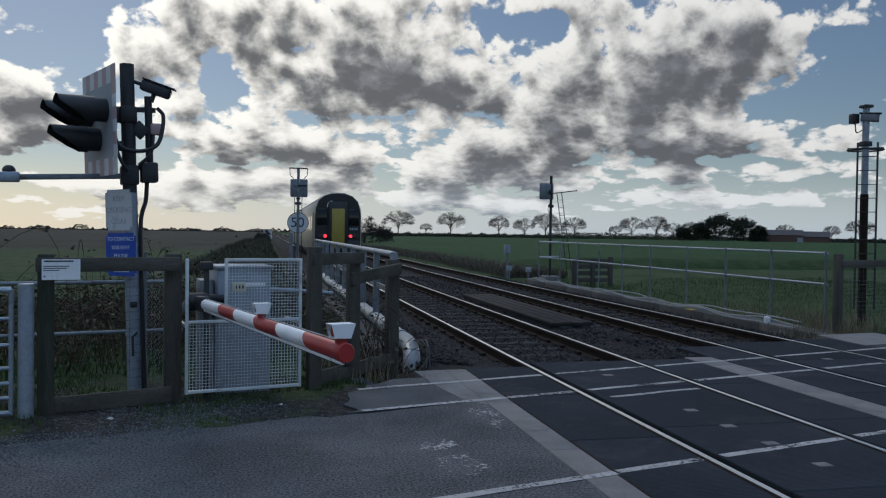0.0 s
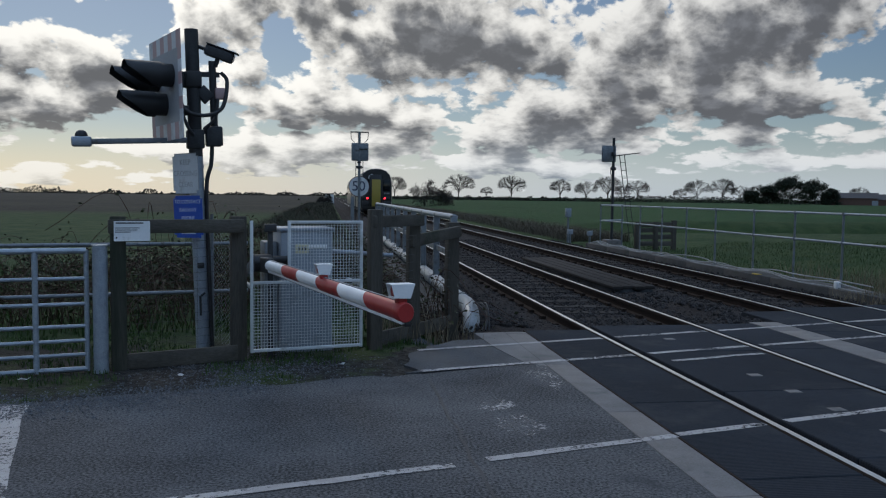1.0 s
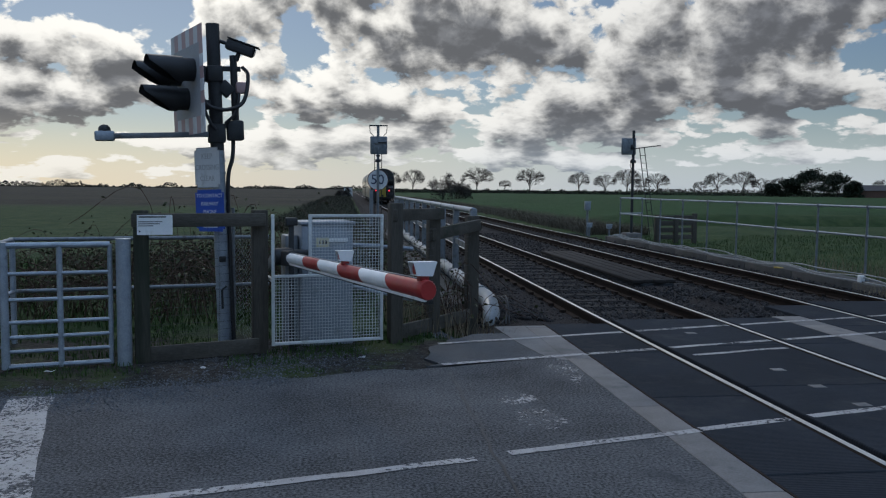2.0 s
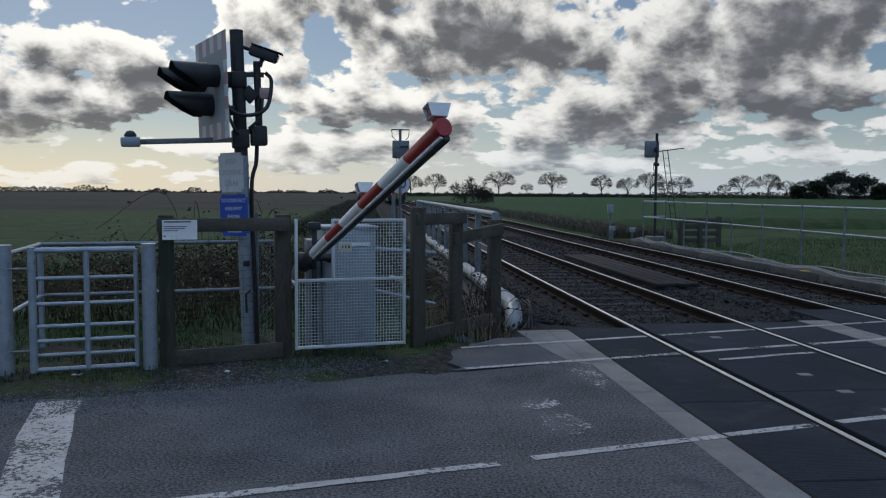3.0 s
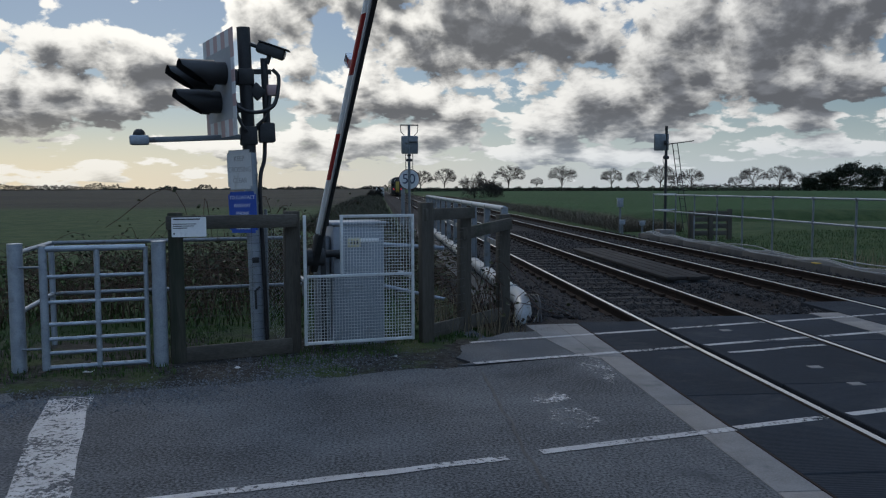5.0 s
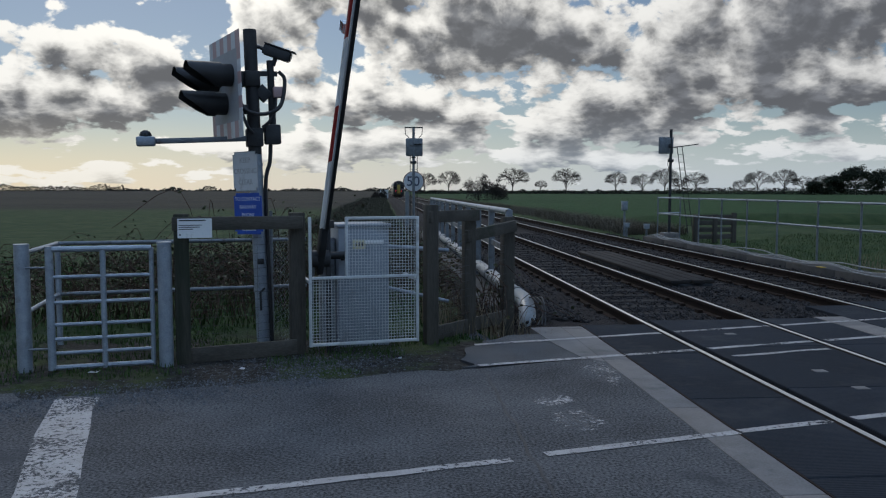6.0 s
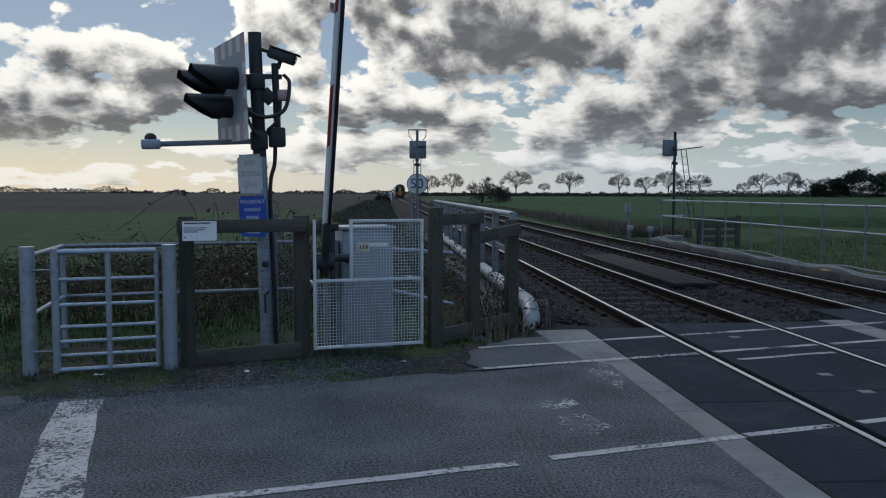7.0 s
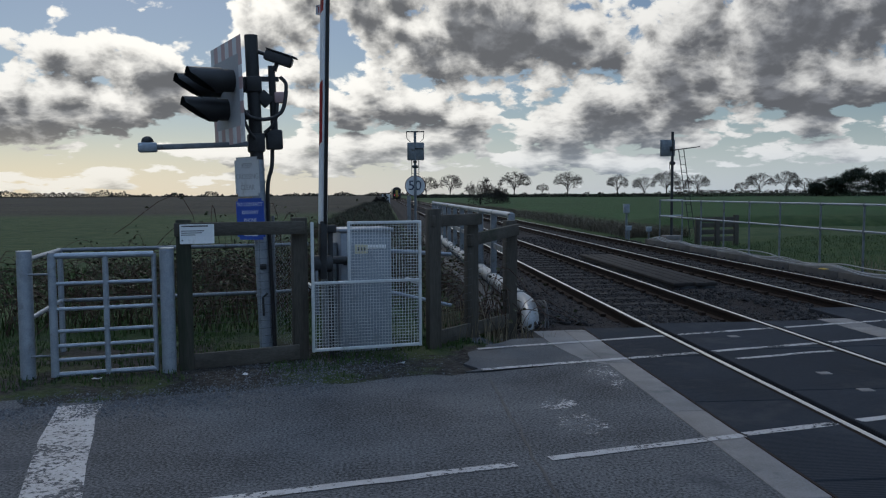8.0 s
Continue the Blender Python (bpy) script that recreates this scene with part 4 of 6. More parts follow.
def build_cage():
    cg = thing("mesh_guard", pose(-0.72, 8.22, 0.08, 0, 0, CAGE_ANGLE), "white welded mesh guard in front of the barrier machine", "mesh guard")
    W, H, MID, NOTCH = 1.115, 1.31, 0.695, 0.37
    bars = [((0, 0), (0, H)), ((W, 0), (W, H)), ((0, 0.02), (W, 0.02)), ((0, MID), (W, MID)), ((NOTCH, MID), (NOTCH, H)), ((NOTCH, H - 0.015), (W, H - 0.015))]
    for (x0, z0), (x1, z1) in bars:
        bm = bmesh.new()
        bar(bm, (x0, 0, z0), (x1, 0, z1), 0.03, 0.03, 0.004, up=(0, 1, 0.01))
        part("frame_bar", bm, CAGE, cg)
    for name, x0, x1, z0, z1 in (("lower_mesh", 0.0, W, 0.03, MID), ("upper_mesh", NOTCH, W, MID, H - 0.02)):
        bm = bmesh.new()
        wire_panel(bm, (x0, 0.012, 0), (x1, 0.012, 0), z0, z1, 0.031, 0.0022)
        part(name, bm, CAGE, cg, "fine white welded wire mesh", None, "stuff")
    for x in (0.0, W):
        bm = bmesh.new()
        bar(bm, (x, 0.02, H * 0.5), (x, 0.55, H * 0.5), 0.03, 0.03)
        part("stay", bm, CAGE, cg)
    # machine behind it
    mc = thing("barrier_machine", pose(-0.48, 8.72, -0.05, 0, 0, CAGE_ANGLE), "grey steel barrier machine cabinet behind the guard", "barrier machine")
    bm = bmesh.new()
    box(bm, (0.30, 0.28, 0.66), (0.56, 0.5, 1.3), bevel=0.02)
    part("cabinet", bm, CAB, mc)
    bm = bmesh.new()
    box(bm, (0.30, 0.28, 1.33), (0.6, 0.54, 0.04), bevel=0.012)
    part("lid", bm, CAB, mc)
    bm = bmesh.new()
    box(bm, (0.34, 0.022, 0.66), (0.44, 0.015, 1.15), bevel=0.006)
    part("door", bm, CAB, mc, "grey cabinet door")
    bm = bmesh.new()
    box(bm, (0.24, 0.008, 1.13), (0.14, 0.008, 0.1), bevel=0.002)
    lab = part("label", bm, YELLOW_PALE, mc, "pale yellow machine label")
    for dx in (-0.035, 0.0, 0.035):
        bm = bmesh.new()
        box(bm, (0.24 + dx, 0.003, 1.13), (0.018, 0.004, 0.04))
        part("mark", bm, LETTER, lab)
    bm = bmesh.new()
    box(bm, (0.41, 0.008, 1.15), (0.2, 0.006, 0.04), bevel=0.001)
    part("strip_label", bm, WHITE, mc)
    bm = bmesh.new()
    box(bm, (-0.06, 0.3, 0.6), (0.14, 0.3, 1.2), bevel=0.02)
    part("drive_housing", bm, GALV_DULL, mc, "grey drive housing at the pivot")
    bm = bmesh.new()
    tube(bm, [(0.05, 0.0, 0.98), (0.62, 0.3, 0.98)], 0.02, 8)
    tube(bm, [(-0.25, -0.03, 1.02), (0.1, -0.03, 1.02)], 0.04, 14)
    part("pivot_shaft", bm, DARK, mc)
    bm = bmesh.new()
    box(bm, (-0.13, -0.2, 1.36), (0.12, 0.1, 0.08), bevel=0.01)
    box(bm, (-0.13, -0.2, 0.7), (0.05, 0.05, 1.4), bevel=0.006)
    part("stanchion", bm, DARK, mc)


YELLOW_PALE = material("pale_label", (0.5, 0.46, 0.3), (0.6, 0.55, 0.36), 0.5, bump=0.02)
build_cage()

PIVOT = (-0.64, 8.46, 0.955)


def build_boom():
    bo = thing("barrier_boom", pose(*PIVOT, 0, 0, SKEW + 180), "red and white striped barrier boom with two hooded lamps", "barrier boom")
    # stripes, from the pivot outwards
    cuts = [0.42, 1.2, 1.8, 2.46, 3.06, 3.66, 4.27]
    ring = 20
    for i, (a, b) in enumerate(zip(cuts, cuts[1:])):
        bm = bmesh.new()
        lo = []
        # slanted joints between the colours
        for y, slope in ((a, 0.06 if i else 0), (b, 0.06 if i < 5 else 0)):
            lo.append([bm.verts.new((0.046 * math.cos(t), y - slope * math.sin(t), 0.052 * math.sin(t))) for t in (2 * math.pi * k / ring for k in range(ring))])
        for k in range(ring):
            bm.faces.new((lo[0][k], lo[0][(k + 1) % ring], lo[1][(k + 1) % ring], lo[1][k]))
        bm.faces.new(lo[0])
        bm.faces.new(lo[1][::-1])
        part("stripe", bm, RED if i % 2 else WHITE, bo, "red band" if i % 2 else "white band")
    bm = bmesh.new()
    box(bm, (0.014, 2.35, -0.054), (0.02, 3.84, 0.018), bevel=0.003)
    part("lower_flange", bm, WHITE, bo, "white lower edge flange")
    bm = bmesh.new()
    box(bm, (-0.014, 2.35, -0.062), (0.034, 3.86, 0.028), bevel=0.004)
    part("buffer_strip", bm, CABLE, bo, "black rubber strip under the boom")
    bm = bmesh.new()
    box(bm, (0, 2.3, 0.053), (0.016, 3.7, 0.008), bevel=0.002)
    part("cable_channel", bm, GALV_DULL, bo)
    bm = bmesh.new()
    rings = [[bm.verts.new((0.049 * k * math.cos(t), y, 0.055 * k * math.sin(t))) for t in (2 * math.pi * j / ring for j in range(ring))] for y, k in ((4.2, 1.0), (4.275, 1.0), (4.285, 0.9))]
    for a, b in zip(rings, rings[1:]):
        for k in range(ring):
            bm.faces.new((a[k], a[(k + 1) % ring], b[(k + 1) % ring], b[k]))
    bm.faces.new(rings[-1])
    bm.faces.new(rings[0][::-1])
    part("end_cap", bm, RED, bo, "round dark red end cap")
    for y, k in ((4.2, 1.0), (2.52, 0.9)):
        # hollow hood, open on one side round the lens
        w, d = 0.052 * k, 0.05 * k
        bm = bmesh.new()
        loop = [(-0.75 * w, 0.072), (1.0 * w, 0.076), (1.35 * w, 0.150), (-1.25 * w, 0.150)]
        outer = [[bm.verts.new((x, y + e, z)) for x, z in loop] for e in (-d, d)]
        for a, b in ((0, 1), (2, 3), (3, 0)):
            bm.faces.new((outer[0][a], outer[0][b], outer[1][b], outer[1][a]))
        for o in outer:
            bm.faces.new(o)
        bmesh.ops.recalc_face_normals(bm, faces=bm.faces[:])
        bmesh.ops.solidify(bm, geom=bm.faces[:], thickness=0.004)
        h = part("lamp_hood", bm, WHITE, bo, "white lamp hood")
        bm = bmesh.new()
        tube(bm, [(w * 0.55, y, 0.112), (w * 0.95, y, 0.112)], 0.03 * k, 16)
        part("lens", bm, RED, h, "dark red lamp lens")
        bm = bmesh.new()
        box(bm, (0, y, 0.06), (0.05, 0.07, 0.04), bevel=0.006)
        part("lamp_mount", bm, RED, bo, "red lamp mount")
    # clamp at the pivot and counterweight arm
    bm = bmesh.new()
    bar(bm, (0.0, -0.15, -0.02), (0.0, 0.45, 0.0), 0.07, 0.15, 0.015)
    tube(bm, [(-0.09, 0, 0), (0.09, 0, 0)], 0.09, 18)
    part("clamp", bm, DARK, bo, "dark steel boom clamp")
    bm = bmesh.new()
    bar(bm, (0.07, 0.05, 0.02), (0.07, -0.5, -0.12), 0.03, 0.12, 0.006)
    part("side_arm", bm, GALV_DULL, bo)
    return bo


boom = build_boom()


# ---- west side: crossing signal, signs, fences, gate ----
def plate(bm, w, h, t=0.004, r=0.03):
    box(bm, (0, 0, 0), (w, t, h))
    vert = [e for e in bm.edges if abs(e.verts[0].co.y - e.verts[1].co.y) > t * 0.5 and abs(e.verts[0].co.z - e.verts[1].co.z) < 1e-5 and abs(e.verts[0].co.x - e.verts[1].co.x) < 1e-5]
    bmesh.ops.bevel(bm, geom=vert, offset=r, segments=4, affect="EDGES")
    return bm


FACE = pose(0, 0, 0, 90, 0, 0)      # lettering upright, facing -y
SIGNAL = pose(-1.3, 9.0, -0.06, 0, 0, SKEW) @ pose(0, 0, 0, 0, -1.7, 0)


def build_signal():
    sg = thing("crossing_signal", SIGNAL, "road traffic signal with black hoods on a leaning grey post", "traffic signal")
    bm = bmesh.new()
    tube(bm, [(0, 0, 0), (0, 0, 2.1)], 0.072, 18)
    part("lower_post", bm, GALV, sg)
    bm = bmesh.new()
    tube(bm, [(0, 0, 2.1), (0, 0, 3.42)], 0.07, 18)
    part("upper_post", bm, DARK, sg)
    # the head: chequered backing board turned towards the road, three lamps with long hoods
    turned = pose(-0.05, 0, 0, 0, 0, 12.5)

    def head_part(name, bm, mat, parent, label=""):
        bmesh.ops.transform(bm, matrix=turned, verts=bm.verts[:])
        return part(name, bm, mat, parent, label)

    bm = bmesh.new()
    box(bm, (-0.24, -0.02, 2.79), (0.006, 0.86, 0.72))
    board = head_part("backing_board", bm, GREY_BOARD, sg, "grey backing board with red and white border")
    for k in range(8):
        for z in (2.79 - 0.445, 2.79 + 0.445):
            bm = bmesh.new()
            box(bm, (-0.24, -0.02 - 0.5275 + 0.0655 + k * 0.132, z), (0.007, 0.131, 0.17))
            head_part("border_block", bm, RED_DULL if (k + (z > 2.9)) % 2 else WHITE_DULL, board)
    for k in range(6):
        for y in (-0.02 - 0.4795, -0.02 + 0.4795):
            bm = bmesh.new()
            box(bm, (-0.24, y, 2.79 - 0.3 + k * 0.12), (0.007, 0.099, 0.119))
            head_part("border_block", bm, RED_DULL if (k + (y > 0)) % 2 else WHITE_DULL, board)
    for y, z in ((-0.24, 2.9), (0.24, 2.9), (0.0, 2.63)):
        bm = bmesh.new()
        tube(bm, [(-0.245, y, z), (-0.40, y, z)], 0.115, 24)
        lamp = head_part("lamp_housing", bm, BLACK, sg, "black lamp housing")
        bm = bmesh.new()
        rings = []
        for x, cut in ((-0.36, 0.0), (-0.43, 0.35), (-0.52, 1.05), (-0.62, 1.6), (-0.70, 2.05)):
            r = 0.13
            lo, hi = -0.5 * math.pi + cut, 1.5 * math.pi - cut
            outer = [bm.verts.new((x, y + r * math.cos(lo + (hi - lo) * j / 20), z + r * math.sin(lo + (hi - lo) * j / 20))) for j in range(21)]
            inner = [bm.verts.new((x, y + (r - 0.006) * math.cos(lo + (hi - lo) * j / 20), z + (r - 0.006) * math.sin(lo + (hi - lo) * j / 20))) for j in range(21)]
            rings.append(outer + inner[::-1])
        m = len(rings[0])
        for a, b in zip(rings, rings[1:]):
            for j in range(m):
                bm.faces.new((a[j], a[(j + 1) % m], b[(j + 1) % m], b[j]))
        head_part("hood", bm, BLACK, lamp, "long black sun hood")
        bm = bmesh.new()
        tube(bm, [(-0.42, y, z), (-0.40, y, z)], 0.1, 20)
        head_part("lens", bm, LENS, lamp, "unlit dark lamp lens")
    for z, h in ((2.9, 0.16), (2.58, 0.1)):
        bm = bmesh.new()
        box(bm, (-0.11, 0, z), (0.25, 0.09, h), bevel=0.01)
        part("bracket", bm, BLACK, sg)
    bm = bmesh.new()
    box(bm, (0, 0, 2.9), (0.165, 0.17, 0.17), bevel=0.02)
    part("post_clamp", bm, BLACK, sg)
    bm = bmesh.new()
    box(bm, (0, 0, 2.28), (0.175, 0.18, 0.2), bevel=0.02)
    part("collar", bm, DARK, sg)
    # side arm with a small domed unit
    bm = bmesh.new()
    bar(bm, (-0.05, -0.03, 2.27), (-1.02, -0.03, 2.25), 0.06, 0.055, 0.008)
    arm = part("side_arm", bm, GALV_DULL, sg)
    bm = bmesh.new()
    box(bm, (-1.1, -0.03, 2.25), (0.19, 0.14, 0.1), bevel=0.02)
    part("sensor_box", bm, GALV, arm, "pale grey sensor box")
    bm = bmesh.new()
    bmesh.ops.create_uvsphere(bm, u_segments=16, v_segments=8, radius=0.062, matrix=Matrix.Translation((-1.1, -0.03, 2.305)))
    part("dome", bm, DARK, arm)
    # conduit, junction box and cables on the other side
    bm = bmesh.new()
    tube(bm, [(0.2, 0, 2.4), (0.2, 0, 3.1)], 0.038, 12)
    part("conduit", bm, DARK, sg)
    for z in (2.96, 2.36):
        bm = bmesh.new()
        bar(bm, (0.05, 0, z), (0.27, 0, z), 0.04, 0.05)
        part("strut", bm, DARK, sg)
    bm = bmesh.new()
    box(bm, (0.19, -0.02, 2.31), (0.17, 0.15, 0.21), bevel=0.02)
    part("junction_box", bm, DARK, sg)
    bm = bmesh.new()
    box(bm, (0.27, -0.03, 2.76), (0.12, 0.09, 0.12), bevel=0.02)
    part("siren", bm, RED_DULL, sg, "dull red warning sounder")
    bm = bmesh.new()
    box(bm, (0.11, 0, 2.75), (0.15, 0.1, 0.13), Euler((0, radians(45), 0)).to_matrix(), 0.01)
    part("clamp", bm, DARK, sg)
    bm = bmesh.new()
    tube(bm, arc([(-0.12, -0.1, 2.95), (-0.13, -0.12, 2.62), (0.05, -0.13, 2.52), (0.27, -0.1, 2.6), (0.34, -0.06, 2.88), (0.28, -0.05, 2.98)]), 0.021, 8)
    tube(bm, arc([(-0.15, -0.1, 2.6), (-0.08, -0.12, 2.4), (-0.02, -0.1, 2.32)]), 0.017, 8)
    tube(bm, arc([(0.24, -0.06, 2.7), (0.2, -0.1, 2.5), (0.08, -0.1, 2.38)]), 0.017, 8)
    tube(bm, arc([(0.17, 0, 2.22), (0.15, -0.02, 2.02), (0.092, -0.03, 1.75), (0.09, -0.03, 0.9), (0.09, -0.03, 0.05)]), 0.022, 8)
    part("cable", bm, CABLE, sg, "looped black cables")
    for z in (1.98, 1.85, 1.55, 1.32, 0.62):
        bm = bmesh.new()
        tube(bm, [(0, 0, z), (0, 0, z + 0.025)], 0.08, 18)
        part("band_clip", bm, GALV, sg)
    bm = bmesh.new()
    tube(bm, [(-0.02, -0.09, 0.42), (-0.02, -0.09, 0.62), (0.03, -0.09, 0.66)], 0.012, 8)
    part("hasp", bm, DARK, sg)
    bm = bmesh.new()
    box(bm, (0.0, -0.08, 0.95), (0.07, 0.03, 0.06), bevel=0.008)
    part("padlock", bm, DARK, sg)
    # camera on the conduit
    cc = thing("cctv_camera", SIGNAL @ pose(0.2, -0.02, 3.2, 0, 20, -16), "dark bullet surveillance camera on the signal post", "camera")
    bm = bmesh.new()
    box(bm, (0.08, 0, 0), (0.3, 0.12, 0.11), bevel=0.02)
    part("body", bm, DARK, cc)
    bm = bmesh.new()
    box(bm, (0.1, 0, 0.062), (0.34, 0.14, 0.012), bevel=0.004)
    part("sun_shield", bm, DARK, cc)
    bm = bmesh.new()
    tube(bm, [(0.225, 0, 0), (0.24, 0, 0)], 0.04, 14)
    part("lens", bm, GLASS, cc)
    bm = bmesh.new()
    tube(bm, [(-0.16, 0, 0.0), (0.0, 0, 0)], 0.02, 8)
    tube(bm, [(0.08, 0, -0.04), (0.08, 0, -0.14)], 0.024, 8)
    part("mount", bm, DARK, cc)
    # signs on the post
    ks = thing("warning_sign", SIGNAL @ pose(-0.12, -0.1, 1.92, 0, 0, -56), "faded white sign asking to keep the crossing clear", "sign")
    part("plate", plate(bmesh.new(), 0.40, 0.42), GREY_BOARD, ks)
    part("face", plate(bmesh.new(), 0.385, 0.405, 0.006), WHITE_DULL, ks)
    for i, words in enumerate(("KEEP", "CROSSING", "CLEAR")):
        text_part(words, 0.078, Matrix.Translation((0, -0.004, 0.115 - i * 0.115)) @ FACE, LETTER_FADED, ks)
    bs = thing("information_sign", SIGNAL @ pose(-0.11, -0.1, 1.47, 0, 0, -50), "blue enamel sign with white railway contact lettering", "sign")
    part("plate", plate(bmesh.new(), 0.40, 0.44), BLUE, bs)
    for i, words in enumerate(("TO CONTACT", "RAILWAY", "PHONE")):
        text_part(words, 0.056, Matrix.Translation((0, -0.003, 0.155 - i * 0.085)) @ FACE, LETTER_PALE, bs)
    for i in range(2):
        bm = bmesh.new()
        box(bm, (0, -0.003, -0.085 - 0.08 * i), (0.26 - 0.06 * i, 0.003, 0.03))
        part("writing_bar", bm, LETTER_PALE, bs)


GREY_BOARD = material("grey_board", (0.28, 0.29, 0.31), (0.36, 0.37, 0.39), 0.6, scale=4, fine=40, bump=0.05)
WHITE_DULL = material("dull_white", (0.52, 0.54, 0.56), (0.64, 0.65, 0.66), 0.55, scale=4, fine=40, bump=0.05, stain=(0.42, 0.42, 0.42), stain_scale=5)
# red paled and greyed: the washed-out look of the backlit board is put in
RED_DULL = material("dull_red", (0.40, 0.27, 0.26), (0.47, 0.32, 0.31), 0.55, scale=4, fine=40, bump=0.05)
LENS = material("unlit_lens", (0.02, 0.006, 0.006), (0.03, 0.008, 0.008), 0.2, bump=0)
LETTER_FADED = material("faded_lettering", (0.26, 0.26, 0.27), (0.42, 0.42, 0.42), 0.6, scale=20, bump=0)
LETTER_PALE = material("pale_lettering", (0.55, 0.6, 0.68), (0.65, 0.68, 0.74), 0.6, bump=0)
build_signal()


def timber_fence(name, posts, rails, boards, label, netting=()):
    fn = thing(name, pose(0, 0, -0.05), label, "fence")
    for x, y, top, w in posts:
        bm = bmesh.new()
        box(bm, (x, y, top / 2 - 0.1), (w, w, top + 0.3), Euler((0, 0, radians(SKEW + random.uniform(-3, 3)))).to_matrix(), 0.012)
        part("post", bm, WOOD, fn)
    for p, q, h in rails:
        bm = bmesh.new()
        bar(bm, p, q, 0.06, h, 0.008)
        part("rail", bm, WOOD_ALONG, fn)
    for p, q, h in boards:
        bm = bmesh.new()
        bar(bm, p, q, 0.04, h, 0.006)
        part("gravel_board", bm, WOOD_ALONG, fn)
    for p, q, z0, z1, px, pz in netting:
        bm = bmesh.new()
        p, q = Vector(p), Vector(q)
        n = int((q - p).length / px)
        for i in range(n + 1):
            c = p.lerp(q, i / n)
            tube(bm, [(c.x, c.y, z0), (c.x, c.y, z1)], 0.0013, 3, False)
        k = int((z1 - z0) / pz)
        for i in range(k + 1):
            z = z0 + (z1 - z0) * i / k
            pts = [p.lerp(q, j / 8) + Vector((0, 0, z + 0.012 * noise.noise((z * 9, j * 0.7, 4)))) for j in range(9)]
            tube(bm, pts, 0.0017, 3, False)
        part("wire_netting", bm, DARK, fn, "sagging wire netting", None, "stuff")
    return fn


random.seed(12)
timber_fence("timber_fence", [(-1.93, 8.03, 1.43, 0.14), (-0.87, 8.42, 1.43, 0.15)],
             [((-2.0, 7.96, 1.385), (-0.8, 8.3, 1.385), 0.13)], [((-1.93, 8.0, 0.1), (-0.87, 8.32, 0.12), 0.15)],
             "dark weathered timber fence panel with wire netting", [((-1.86, 8.0, 0), (-0.93, 8.34, 0), 0.15, 1.32, 0.1, 0.075)])
timber_fence("timber_fence", [(0.53, 8.92, 1.5, 0.14), (1.02, 9.6, 1.43, 0.14), (1.6, 10.37, 1.32, 0.15)],
             [((0.5, 8.84, 1.42), (1.12, 9.52, 1.42), 0.13), ((0.98, 9.5, 1.17), (1.68, 10.27, 1.26), 0.14)],
             [((0.55, 8.95, 0.12), (1.6, 10.35, 0.1), 0.16)], "dark weathered timber fence running back beside the track",
             [((0.56, 8.9, 0), (1.58, 10.3, 0), 0.1, 1.2, 0.11, 0.09)])


def build_chain_link():
    ch = thing("mesh_side_panel", pose(-0.92, 8.5, -0.05), "narrow grey chain-link side panel between timber posts", "mesh panel")
    a, b = Vector((0, 0, 0)), Vector((-0.36, 1.05, 0))
    for k in (0.0, 1.0):
        p = a.lerp(b, k)
        bm = bmesh.new()
        tube(bm, [(p.x, p.y, -0.1), (p.x, p.y, 1.47)], 0.02, 8)
        part("stake", bm, GALV_DULL, ch)
    bm = bmesh.new()
    n = 26
    for i in range(n):
        z0 = 0.1 + i * 0.052
        pts = []
        for j in range(13):
            p = a.lerp(b, j / 12)
            pts.append((p.x, p.y, z0 + (0.026 if j % 2 else -0.026)))
        tube(bm, pts, 0.0018, 3, False)
    part("chain_link", bm, GALV_DULL, ch, kind="stuff")


build_chain_link()


def build_notice():
    nb = thing("notice_board", pose(-1.775, 7.915, 1.295, 0, 0, SKEW + 1), "white printed notice fixed to the timber fence rail", "notice")
    part("sheet", plate(bmesh.new(), 0.315, 0.185, 0.006, 0.003), WHITE, nb)
    random.seed(3)
    bm = bmesh.new()
    box(bm, (-0.02, -0.004, 0.075), (0.24, 0.002, 0.012))
    part("writing_bar", bm, LETTER, nb)
    for i in range(3):
        bm = bmesh.new()
        w = (0.21, 0.19, 0.13)[i]
        box(bm, (-0.145 + w / 2, -0.004, 0.03 - i * 0.019), (w, 0.002, 0.007))
        part("writing_bar", bm, LETTER, nb)
    bm = bmesh.new()
    box(bm, (-0.135, -0.004, -0.06), (0.014, 0.002, 0.014))
    part("writing_bar", bm, LETTER, nb)


build_notice()


